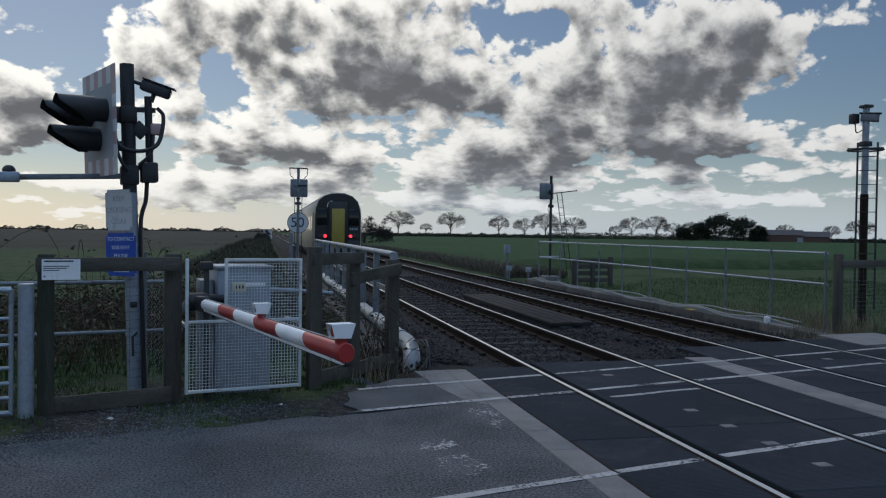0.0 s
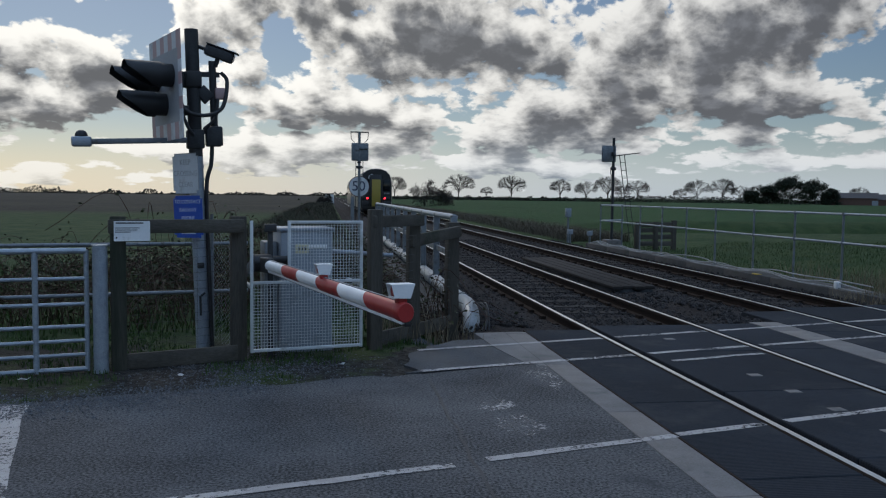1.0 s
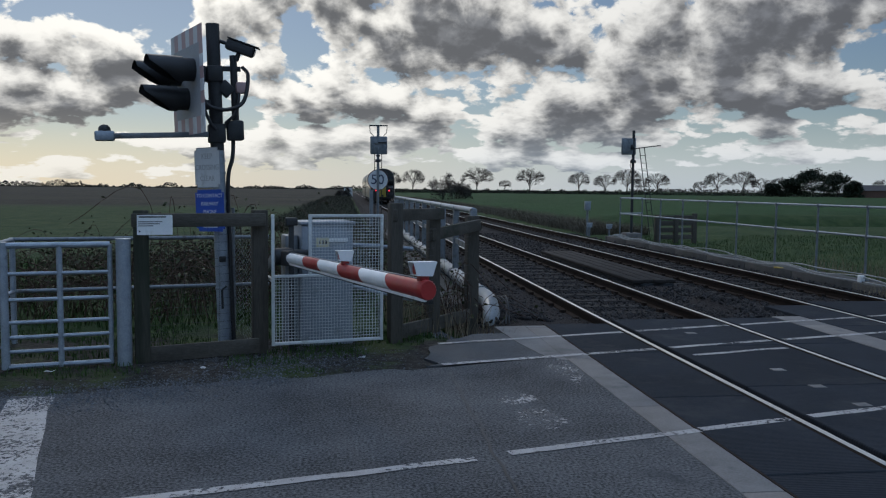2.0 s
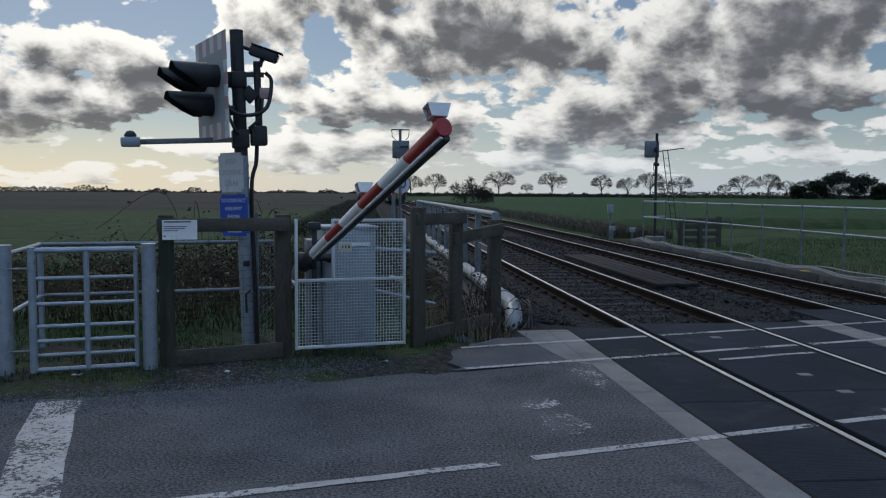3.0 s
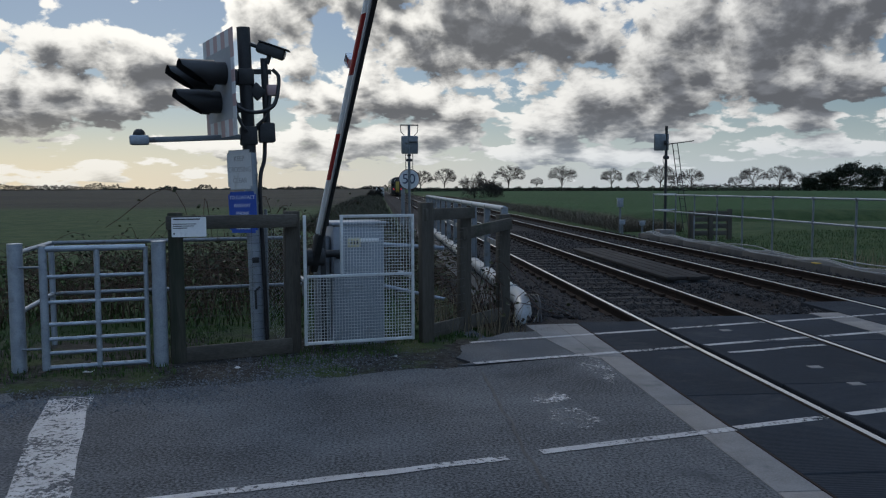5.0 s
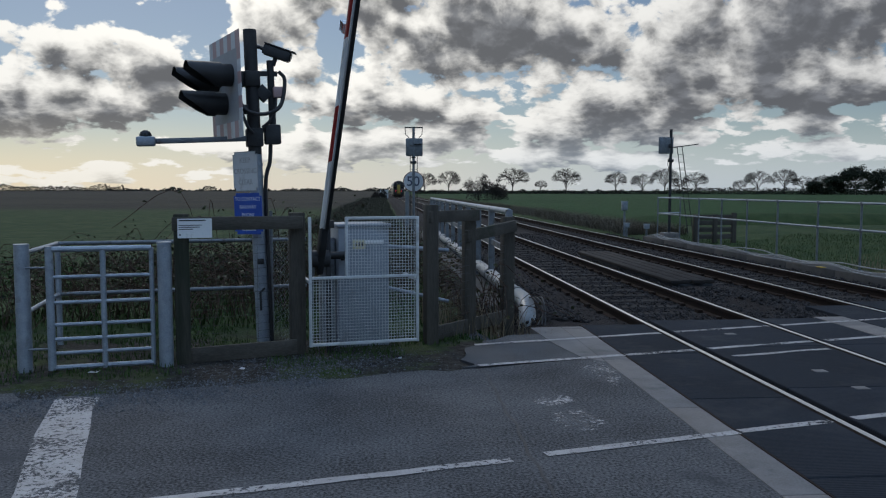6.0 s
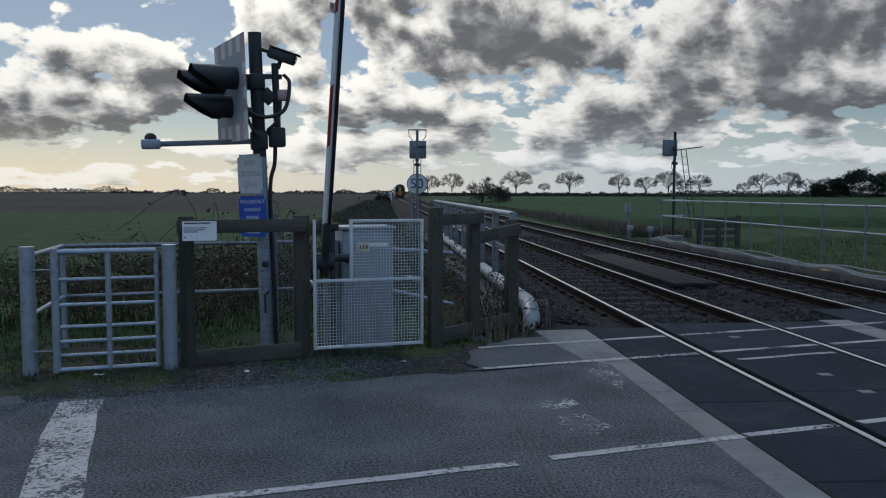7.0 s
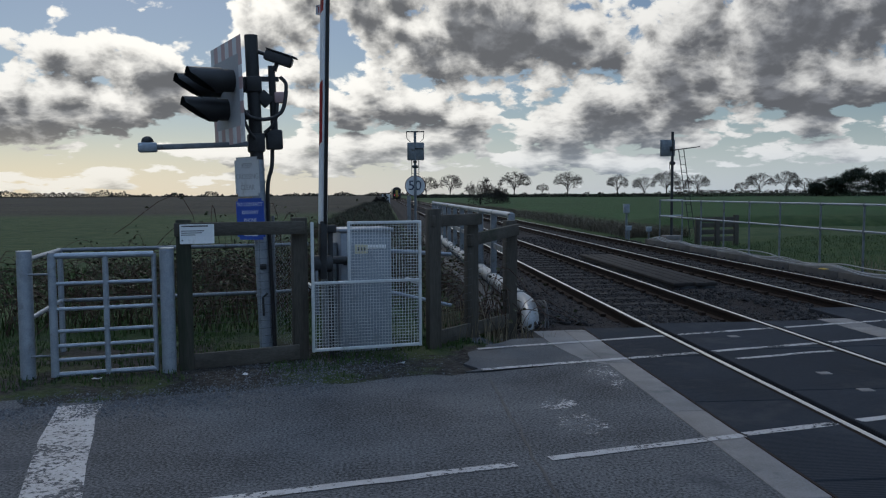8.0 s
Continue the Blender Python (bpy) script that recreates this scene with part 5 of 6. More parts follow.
def build_gate():
    for x, y, h in ((-3.29, 7.72, 1.165), (-2.06, 7.9, 1.17)):
        gp = thing("gate_post", pose(x, y, -0.06), "round galvanised steel gate post with flat cap", "gate post", "gate posts")
        bm = bmesh.new()
        tube(bm, [(0, 0, -0.1), (0, 0, h + 0.05)], 0.066, 20)
        part("tube", bm, GALV, gp)
        bm = bmesh.new()
        tube(bm, [(0, 0, h + 0.05), (0, 0, h + 0.058)], 0.068, 20)
        part("cap", bm, GALV, gp)
    p, q = Vector((-3.06, 7.67, 0)), Vector((-2.16, 7.9, 0))
    g = thing("metal_gate", pose(p.x, p.y, 0, 0, 0, math.degrees(math.atan2(q.y - p.y, q.x - p.x))), "galvanised tubular steel field gate, closed", "gate")
    L = (q - p).length
    for x, r in ((0.03, 0.036), (L * 0.52, 0.026), (L - 0.02, 0.022)):
        bm = bmesh.new()
        tube(bm, [(x, 0, 0.0), (x, 0, 1.145 if r > 0.03 else 1.12)], r, 12)
        part("stile", bm, GALV, g)
    for z, r in ((1.115, 0.028), (0.86, 0.018), (0.625, 0.018), (0.42, 0.018), (0.285, 0.018), (0.155, 0.018), (0.02, 0.024)):
        bm = bmesh.new()
        tube(bm, [(0.03, 0, z), (L - 0.02, 0, z)], r, 10)
        part("bar", bm, GALV, g)
    for z in (0.95, 0.2):
        bm = bmesh.new()
        tube(bm, [(-0.17, 0.02, z), (0.0, 0.0, z)], 0.011, 8)
        part("hinge", bm, GALV_DULL, g)
    # rails of the enclosure behind the gate
    en = thing("gate_enclosure", pose(0, 0, -0.05), "galvanised rails of the enclosure behind the gate", "railing")
    runs = [((-3.28, 7.8), (-3.5, 9.1)), ((-3.5, 9.1), (-0.9, 9.75))]
    for a, b in runs:
        for z in (1.13, 0.58):
            bm = bmesh.new()
            tube(bm, [(*a, z), (*b, z)], 0.022, 10)
            # the back run is coloured darker to put in the shade it lies in
            part("rail", bm, GALV if a[0] > -3.4 else GALV_DULL, en)
    for x, y in ((-3.5, 9.1),):
        bm = bmesh.new()
        tube(bm, [(x, y, -0.1), (x, y, 1.15)], 0.03, 10)
        part("post", bm, GALV, en)
    bm = bmesh.new()
    tube(bm, [(-0.35, 9.3, 1.1), (0.75, 9.2, 1.03)], 0.024, 10)
    part("rail", bm, GALV, en)
    bm = bmesh.new()
    tube(bm, [(-0.35, 9.3, 0.7), (0.75, 9.2, 0.45)], 0.02, 10)
    part("rail", bm, GALV, en)


build_gate()


# ---- west bridge parapet and pipe ----
def build_parapet():
    pr = thing("bridge_parapet", pose(2.0, 0, 0), "steel parapet rail with flat posts beside the track", "parapet")
    ys = [12.85 + 2.05 * i for i in range(11)]
    for y in ys:
        bm = bmesh.new()
        box(bm, (0, y, 0.5), (0.11, 0.09, 1.7), bevel=0.01)
        part("post", bm, GALV_DULL, pr)
    for y0, y1 in zip(ys, ys[1:]):
        bm = bmesh.new()
        tube(bm, [(0, y0 - 0.01, 1.32), (0, y1 - 0.02, 1.32)], 0.05, 12)
        part("top_rail", bm, GALV, pr, "shiny round top rail")
    bm = bmesh.new()
    bar(bm, (0.0, ys[0], 0.72), (0.0, ys[-1], 0.72), 0.04, 0.09)
    part("middle_rail", bm, GALV_DULL, pr)
    bm = bmesh.new()
    box(bm, (1.75, 23.5, -0.35), (0.5, 22.5, 0.55), bevel=0.02)
    single("bridge_edge_beam", bm, CONCRETE_DARK, "grey concrete edge beam of the bridge", "kerb", kind="structure")
    pp = thing("service_pipe", pose(2.0, 0, 0), "pale service pipe running along the bridge with a bent end", "pipe")
    y = 12.0
    while y < 34:
        bm = bmesh.new()
        tube(bm, [(0, y, 0.10), (0, y + 2.95, 0.10)], 0.115, 16)
        part("pipe_length", bm, PIPE, pp)
        bm = bmesh.new()
        tube(bm, [(0, y - 0.06, 0.10), (0, y + 0.06, 0.10)], 0.13, 16)
        part("collar", bm, GALV_DULL, pp)
        y += 3.0
    bm = bmesh.new()
    tube(bm, arc([(0, 12.0, 0.10), (0.0, 11.4, 0.10), (-0.03, 11.0, 0.04), (-0.06, 10.75, -0.1), (-0.06, 10.65, -0.3)]), 0.115, 16)
    part("bend", bm, PIPE, pp)
    bm = bmesh.new()
    random.seed(2)
    for k in range(3):
        tube(bm, arc([(0.1, 11.6, 0.0), (0.02 + 0.06 * k, 11.0, 0.2), (0.12, 10.6, 0.08 + 0.05 * k), (0.05 * k, 10.35, -0.08)]), 0.012, 6)
    part("cable", bm, CABLE, pp)
    bm = bmesh.new()
    box(bm, (1.86, 12.2, 0.55), (0.05, 0.05, 1.2), bevel=0.006)
    box(bm, (1.86, 12.16, 1.05), (0.15, 0.06, 0.22), bevel=0.01)
    single("lineside_box", bm, GALV, "small pale lineside box on a short stake", "lineside post")


build_parapet()


RIM = material("dark_red_rim", (0.06, 0.012, 0.014), (0.09, 0.018, 0.02), 0.5, bump=0)


def build_speed_sign():
    sp = thing("speed_sign", pose(1.42, 37.0, -0.3), "round white 50 speed sign on a post below a signal back", "sign")
    bm = bmesh.new()
    tube(bm, [(0, 0, 0), (0, 0, 4.75)], 0.06, 12)
    part("post", bm, GALV_DULL, sp)
    bm = bmesh.new()
    tube(bm, [(0, 0.075, 2.34), (0, 0.09, 2.34)], 0.47, 40)
    disc = part("disc", bm, RIM, sp, "dark red rim of the disc")
    bm = bmesh.new()
    tube(bm, [(0, 0.067, 2.34), (0, 0.075, 2.34)], 0.44, 40)
    part("face", bm, WHITE_DULL, disc, "white disc face")
    text_part("50", 0.62, Matrix.Translation((-0.02, 0.064, 2.34)) @ FACE, BLUE_LETTER, disc)
    bm = bmesh.new()
    box(bm, (0.03, 0.0, 3.88), (0.76, 0.09, 0.8), bevel=0.05)
    part("signal_back", bm, GALV_DULL, sp, "grey square back of a signal head")
    bm = bmesh.new()
    box(bm, (0.03, 0.14, 3.88), (0.42, 0.26, 0.6), bevel=0.03)
    bar(bm, (0.0, -0.07, 4.0), (0.35, -0.07, 4.0), 0.05, 0.05)
    part("lamp_housing", bm, BLACK, sp)
    bm = bmesh.new()
    bar(bm, (-0.4, 0, 4.76), (0.42, 0, 4.76), 0.05, 0.05)
    bar(bm, (-0.38, 0, 4.76), (-0.36, 0, 4.45), 0.03, 0.03, up=(0, 1, 0.01))
    bar(bm, (0.4, 0, 4.76), (0.38, 0, 4.45), 0.03, 0.03, up=(0, 1, 0.01))
    bar(bm, (-0.36, 0, 4.45), (-0.2, 0, 4.3), 0.03, 0.03)
    bar(bm, (0.38, 0, 4.45), (0.24, 0, 4.3), 0.03, 0.03)
    part("guard_bar", bm, DARK, sp)
    bm = bmesh.new()
    box(bm, (0, 0, 3.2), (0.26, 0.2, 0.12), bevel=0.02)
    box(bm, (0, 0, 3.42), (0.18, 0.18, 0.07), bevel=0.02)
    part("bracket", bm, DARK, sp)
    ladder(sp, (0.02, 0.5, 0.2), (0.02, 0.35, 3.5), 0.32, 0.3, DARK)
    bm = bmesh.new()
    bar(bm, (-0.3, -0.2, 0.0), (-0.3, -0.2, 1.9), 0.16, 0.16, up=(0, 1, 0.01))
    part("cable_cover", bm, GALV_DULL, sp)


build_speed_sign()


# ---- plants ----
def strands(name, pieces, mat):
    """Three-sided twigs: (start, end, radius, end radius)."""
    verts, faces = [], []
    for p, q, r0, r1 in pieces:
        d = (q - p).normalized()
        x = d.orthogonal().normalized()
        y = d.cross(x)
        k = len(verts)
        for c, r in ((p, r0), (q, r1)):
            for j in range(3):
                a = 2.0944 * j
                verts.append(tuple(c + (x * math.cos(a) + y * math.sin(a)) * r))
        faces += [(k, k + 1, k + 4, k + 3), (k + 1, k + 2, k + 5, k + 4), (k + 2, k, k + 3, k + 5)]
    me = bpy.data.meshes.new(name)
    me.from_pydata(verts, [], faces)
    me.materials.append(mat)
    return me


def leaves(name, places, mat, rng, lo, hi):
    """Small pointed leaves, two triangles each."""
    verts, faces = [], []
    for c in places:
        s = rng.uniform(lo, hi)
        m = Euler((rng.uniform(-1.2, 1.2), rng.uniform(-1.2, 1.2), rng.uniform(0, 6.28))).to_matrix()
        k = len(verts)
        for p in ((0, -0.5, 0), (0.33, 0, 0.08), (0, 0.5, 0), (-0.33, 0, 0.08)):
            verts.append(tuple(c + m @ Vector(p) * s))
        faces += [(k, k + 1, k + 2), (k, k + 2, k + 3)]
    me = bpy.data.meshes.new(name)
    me.from_pydata(verts, [], faces)
    me.materials.append(mat)
    return me


def grow(rng, height, spread, levels, trunk_r, clear=0.28, kids=(3, 5)):
    """A bare tree: limbs and twigs as strands."""
    limbs, twigs = [], []

    def branch(p, d, length, r, level):
        n = 3 if level else 4
        q, dd = p, d
        nodes = [(p, d)]
        for i in range(n):
            dd = (dd + Vector((rng.uniform(-1, 1), rng.uniform(-1, 1), rng.uniform(-0.4, 0.8))) * (0.2 if level else 0.06)).normalized()
            e = q + dd * length / n
            (limbs if level < 3 else twigs).append((q, e, r * (1 - 0.5 * i / n), r * (1 - 0.5 * (i + 1) / n)))
            q = e
            nodes.append((q, dd))
        if level >= levels:
            return
        count = rng.randint(*kids) + (4 if level == 0 else 0)
        turn = rng.uniform(0, 6.28)
        for k in range(count):
            t = rng.uniform(clear if level == 0 else 0.25, 1.0) if k else 1.0
            i = min(int(t * n), n - 1)
            base = nodes[i][0].lerp(nodes[i + 1][0], t * n - i)
            turn += 2.4
            w = nodes[i][1]
            x = w.orthogonal().normalized()
            side = x * math.cos(turn) + w.cross(x) * math.sin(turn)
            nd = (w + side * spread * rng.uniform(0.7, 1.25) + Vector((0, 0, 0.18))).normalized()
            branch(base, nd, length * (rng.uniform(0.72, 0.92) if level == 0 else rng.uniform(0.55, 0.75)), max(r * 0.5, 0.022), level + 1)

    branch(Vector((0, 0, -0.3)), Vector((0, 0, 1)), height * 0.42, trunk_r, 0)
    return limbs, twigs


def domed(rng, height, width):
    """A bare field tree: a short trunk, limbs that fork towards the shell of a rounded crown."""
    limbs, twigs = [], []
    fork, half = height * rng.uniform(0.2, 0.26), width / 2
    mid = Vector((0, 0, height * 0.58))
    lean = Vector((rng.uniform(-0.3, 0.3), rng.uniform(-0.3, 0.3), 0))

    def shell(way, k):
        return mid + lean * k + Vector((way.x * half, way.y * half, way.z * height * (0.42 if way.z > 0 else 0.27))) * k

    def run(p, q, r0, r1, out, sag=0.12):
        d = q - p
        bend = Vector((rng.uniform(-1, 1), rng.uniform(-1, 1), rng.uniform(0.1, 1.2))) * d.length * sag
        m = p.lerp(q, 0.5) + bend
        out += [(p, m, r0, (r0 + r1) / 2), (m, q, (r0 + r1) / 2, r1)]
        return m

    top = Vector((0, 0, fork))
    r = height * 0.021
    limbs.append((Vector((0, 0, -0.4)), top, r * 1.3, r))
    limbs.append((top, mid.lerp(top, 0.4), r, r * 0.7))
    for a in range(9):
        t = a * 2.4 + rng.uniform(-0.4, 0.4)
        up = -0.25 + 1.2 * a / 8
        way = Vector((math.cos(t), math.sin(t), up)).normalized()
        base = top.lerp(mid, 0.45 * a / 8)
        e1 = shell(way, rng.uniform(0.42, 0.55))
        run(base, e1, r * 0.5, r * 0.3, limbs)
        for _ in range(6):
            w2 = (way + Vector((rng.gauss(0, 0.42), rng.gauss(0, 0.42), rng.gauss(0.05, 0.34)))).normalized()
            s2 = base.lerp(e1, rng.uniform(0.55, 1.0))
            e2 = shell(w2, rng.uniform(0.68, 0.82))
            run(s2, e2, r * 0.22, r * 0.12, limbs)
            for _ in range(6):
                w3 = (w2 + Vector((rng.gauss(0, 0.2), rng.gauss(0, 0.2), rng.gauss(0, 0.18)))).normalized()
                s3 = s2.lerp(e2, rng.uniform(0.5, 1.0))
                e3 = shell(w3, rng.uniform(0.88, 1.03))
                run(s3, e3, 0.035, 0.02, twigs, 0.08)
                for _ in range(3):
                    w4 = (w3 + Vector((rng.gauss(0, 0.1), rng.gauss(0, 0.1), rng.gauss(0, 0.1)))).normalized()
                    twigs.append((s3.lerp(e3, rng.uniform(0.4, 0.9)), shell(w4, rng.uniform(0.9, 1.06)), 0.024, 0.013))
    return limbs, twigs


def bare_tree(seed, height, spread, levels=5, name="bare_tree", clear=0.62):
    rng = random.Random(seed)
    if name == "bare_tree":
        limbs, twigs = domed(rng, height, height * spread)
    else:
        limbs, twigs = grow(rng, height, spread, levels, height * 0.028, clear, (3, 5))
    k = height / max(max(p.z, q.z) for p, q, *_ in limbs + twigs)
    tr = thing(name, Matrix(), "leafless winter tree with a fine rounded crown", "tree", "trees along the far hedge")
    for n, pieces in (("trunk", limbs), ("crown", twigs)):
        ob = new(n, strands(n, [(p * k, q * k, r0 * k, r1 * k) for p, q, r0, r1 in pieces], BARK))
        ob.parent = tr
    return tr


def polar(azimuth, distance):
    return distance * math.sin(radians(azimuth)), distance * math.cos(radians(azimuth))


def build_trees():
    first = [bare_tree(s, 11.0, sp, 5) for s, sp in ((5, 0.98), (11, 1.08), (23, 0.9), (31, 1.02))]
    rows = [(2.95, 430, 10.0, 0), (4.64, 430, 11.0, 0), (9.08, 425, 12.2, 1), (11.03, 560, 8.0, 2), (12.77, 425, 12.0, 3), (16.12, 430, 10.5, 2), (17.88, 450, 9.8, 1),
            (19.36, 430, 11.8, 0), (21.36, 430, 10.2, 3), (25.2, 440, 10.8, 1), (26.8, 430, 11.2, 0), (24.1, 560, 8.0, 2), (27.9, 520, 9.5, 3), (29.0, 520, 10.0, 2),
            (20.3, 520, 8.0, 2), (34.9, 560, 9.5, 1), (39.2, 430, 10.0, 3), (37.6, 560, 9.0, 0)]
    rng = random.Random(2)
    used = set()
    for az_, dist, h, kind in rows:
        x, y = polar(az_, dist)
        ob = first[kind]
        m = pose(x, y, -0.4, 0, 0, rng.uniform(0, 360))
        if kind in used:
            ob = copy_thing(ob, m)
        else:
            used.add(kind)
            ob.matrix_world = m
        h *= 1.14
        ob.scale = (h / 11.0 * rng.uniform(1.05, 1.2),) * 2 + (h / 11.0,)
    # thick scrub by the line, nearer than the hedge
    for az_, dist, h, seed in ((6.75, 150, 5.4, 41), (7.7, 158, 4.6, 42), (8.3, 165, 3.6, 43), (0.05, 175, 2.6, 44), (-0.5, 190, 2.0, 45)):
        x, y = polar(az_, dist)
        b = bare_tree(seed, h, 0.9, 5, "thorn_bush", 0.02)
        b["label"], b["category"], b["group"] = "dense leafless thorn bush beside the railway", "bush", "thorn bushes"
        b.matrix_world = pose(x, y, -0.5)
        rg = random.Random(seed)
        pts = []
        for _ in range(500):
            a, r = rg.uniform(0, 6.28), h * 0.42 * math.sqrt(rg.random())
            pts.append(Vector((r * math.cos(a), r * math.sin(a), h * 0.75 * rg.random() * (1 - (r / (h * 0.5)) ** 2) + 0.1)))
        ob = new("foliage", leaves("foliage", pts, HEDGE, rg, 0.1, 0.28))
        ob.parent = b
    # pines
    for az_, dist, h, w, seed in ((31.0, 390, 12.8, 8.0, 1), (32.4, 400, 11.8, 7.5, 2), (29.6, 395, 9.0, 5.5, 3), (28.6, 405, 6.5, 4.0, 4), (33.3, 395, 7.5, 4.0, 5)):
        x, y = polar(az_, dist)
        pn = thing("pine_tree", pose(x, y, -0.5), "dark evergreen pine with a broad flat crown", "tree", "pines by the barn")
        rg = random.Random(seed)
        limbs, _ = grow(rg, h * 0.9, 0.9, 3, 0.3, 0.4)
        ob = new("trunk", strands("trunk", limbs, BARK))
        ob.parent = pn
        pts = []
        for _ in range(48):
            a, r = rg.uniform(0, 6.28), w * math.sqrt(rg.random()) * 0.8
            c = Vector((r * math.cos(a), r * math.sin(a), h * (0.92 - 0.4 * (r / w) ** 2 - 0.62 * rg.random() ** 1.6)))
            for _ in range(120):
                pts.append(c + Vector((rg.gauss(0, w * 0.15), rg.gauss(0, w * 0.15), rg.gauss(0, h * 0.055))))
        ob = new("crown", leaves("crown", pts, PINE, rg, 0.35, 0.9))
        ob.parent = pn


build_trees()


def build_far():
    rng = random.Random(7)
    pts = []
    # hedge along the far side of the wheat
    for i in range(15000):
        az_ = rng.uniform(2.2, 46)
        d = 425 + 8 * rng.random()
        x, y = polar(az_, d)
        h = 1.9 + 1.3 * noise.noise((az_ * 2.1, 0, 1)) + 0.9 * noise.noise((az_ * 9, 0, 2)) + (1.2 if 19.5 < az_ < 31 else 0)
        pts.append(Vector((x, y, -0.4 + max(h, 0.8) * rng.random())))
    tagged(new("far_hedge", leaves("far_hedge", pts, HEDGE, rng, 0.5, 1.1)), "long dark leafless hedge across the fields", "hedge", kind="stuff")
    pts = []
    for i in range(14000):
        az_ = rng.uniform(-34, 3.0)
        d = 1150 + 40 * rng.random()
        x, y = polar(az_, d)
        h = 3.5 + 6.0 * noise.noise((az_ * 0.9, 0, 5)) + 3.0 * noise.noise((az_ * 5, 0, 6)) + (3 if az_ < -17 else 0)
        if h > 0.5:
            pts.append(Vector((x, y, -0.6 + h * rng.random())))
    tagged(new("distant_trees", leaves("distant_trees", pts, HEDGE, rng, 1.2, 2.6)), "thin line of distant trees on the horizon", "trees", kind="stuff")
    # long grass and weeds along the east side of the line
    pts, dry = [], []
    for i in range(26000):
        y = 34 + 120 * rng.random() ** 1.6
        x = 10.4 + 2.6 * rng.random()
        pts.append(Vector((x, y, -0.3 + 0.5 * rng.random() ** 1.5 * (1 + 0.7 * noise.noise((x, y * 0.3, 4))))))
    pts = [Vector((p.x, p.y, ground_height(p.x, p.y) - 0.02)) for p in pts]
    tagged(new("lineside_scrub", blades("lineside_scrub", pts, SCRUB, rng, 0.12, 0.62, 0.7, 0.008)), "brown winter scrub along the railway", "scrub", kind="stuff")
    pts = []
    for i in range(24000):
        y = 36 + 140 * rng.random() ** 1.5
        x = 0.9 - 5.0 * rng.random()
        pts.append(Vector((x, y, -0.4 + 0.5 * rng.random() ** 1.5 * (1 + 0.7 * noise.noise((x, y * 0.3, 8))))))
    pts = [Vector((p.x, p.y, ground_height(p.x, p.y) - 0.02)) for p in pts]
    tagged(new("lineside_scrub", blades("lineside_scrub", pts, SCRUB_DARK, rng, 0.12, 0.6, 0.7, 0.008)), "dark winter scrub on the west side of the railway", "scrub", kind="stuff")
    # barn
    x, y = polar(35.2, 400)
    bn = thing("farm_barn", pose(x, y, -0.4, 0, 0, -35), "long low brick barn with a dark pitched roof", "barn")
    for name, x0, x1, h in (("wall", -17, 5, 3.2), ("wall", 5, 16, 2.6)):
        bm = bmesh.new()
        box(bm, ((x0 + x1) / 2, 0, h / 2), (x1 - x0, 8, h))
        part(name, bm, BRICK, bn)
        bm = bmesh.new()
        vs = [bm.verts.new(p) for p in ((x0 - 0.3, -4.4, h), (x1 + 0.3, -4.4, h), (x1 + 0.3, 0, h + 2.4), (x0 - 0.3, 0, h + 2.4), (x0 - 0.3, 4.4, h), (x1 + 0.3, 4.4, h))]
        for f in ((0, 1, 2, 3), (3, 2, 5, 4), (0, 3, 4), (1, 5, 2), (0, 4, 5, 1)):
            bm.faces.new([vs[i] for i in f])
        part("roof", bm, SLATE, bn)
    bm = bmesh.new()
    box(bm, (4.0, -4.03, 1.1), (2.4, 0.12, 2.2))
    part("door", bm, GALV, bn, "pale sliding door")
    # a low shed by the line
    sh = thing("lineside_shed", pose(0.55, 200, -0.4), "small pale shed with a rusty roof beside the railway", "shed")
    bm = bmesh.new()
    box(bm, (0, 0, 1.1), (1.9, 2.4, 2.2))
    part("wall", bm, WHITE_DULL, sh)
    bm = bmesh.new()
    box(bm, (0, 0, 2.3), (2.1, 2.7, 0.2), bevel=0.04)
    part("roof", bm, RUST, sh)


SCRUB_DARK = material("dark_winter_scrub", (0.022, 0.024, 0.014), (0.06, 0.055, 0.034), 0.95, scale=1, fine=8, bump=0, island=0.8)
SCRUB = material("winter_scrub", (0.06, 0.05, 0.035), (0.13, 0.105, 0.07), 0.95, scale=1, fine=8, bump=0, island=0.8)
def blades(name, places, mat, rng, lo, hi, lean=0.35, width=0.006):
    verts, faces = [], []
    for c in places:
        h = rng.uniform(lo, hi)
        a = rng.uniform(0, 6.28)
        d = Vector((math.cos(a), math.sin(a), 0))
        s = Vector((-d.y, d.x, 0)) * width
        b = c + Vector((0, 0, h * 0.6)) + d * h * lean * 0.35
        t = c + Vector((0, 0, h)) + d * h * lean
        k = len(verts)
        verts += [tuple(c - s), tuple(c + s), tuple(b + s * 0.7), tuple(b - s * 0.7), tuple(t)]
        faces += [(k, k + 1, k + 2, k + 3), (k + 3, k + 2, k + 4)]
    me = bpy.data.meshes.new(name)
    me.from_pydata(verts, [], faces)
    me.materials.append(mat)
    return me


build_far()


def scatter(rng, n, x0, x1, y0, y1, keep=None):
    out = []
    for _ in range(n):
        x, y = rng.uniform(x0, x1), rng.uniform(y0, y1)
        if keep is None or keep(x, y):
            out.append(Vector((x, y, ground_height(x, y) - 0.01)))
    return out


GRAVEL = material("road_gravel", (0.045, 0.048, 0.053), (0.13, 0.135, 0.145), 0.85, scale=9, fine=80, bump=0.3, island=0.9)


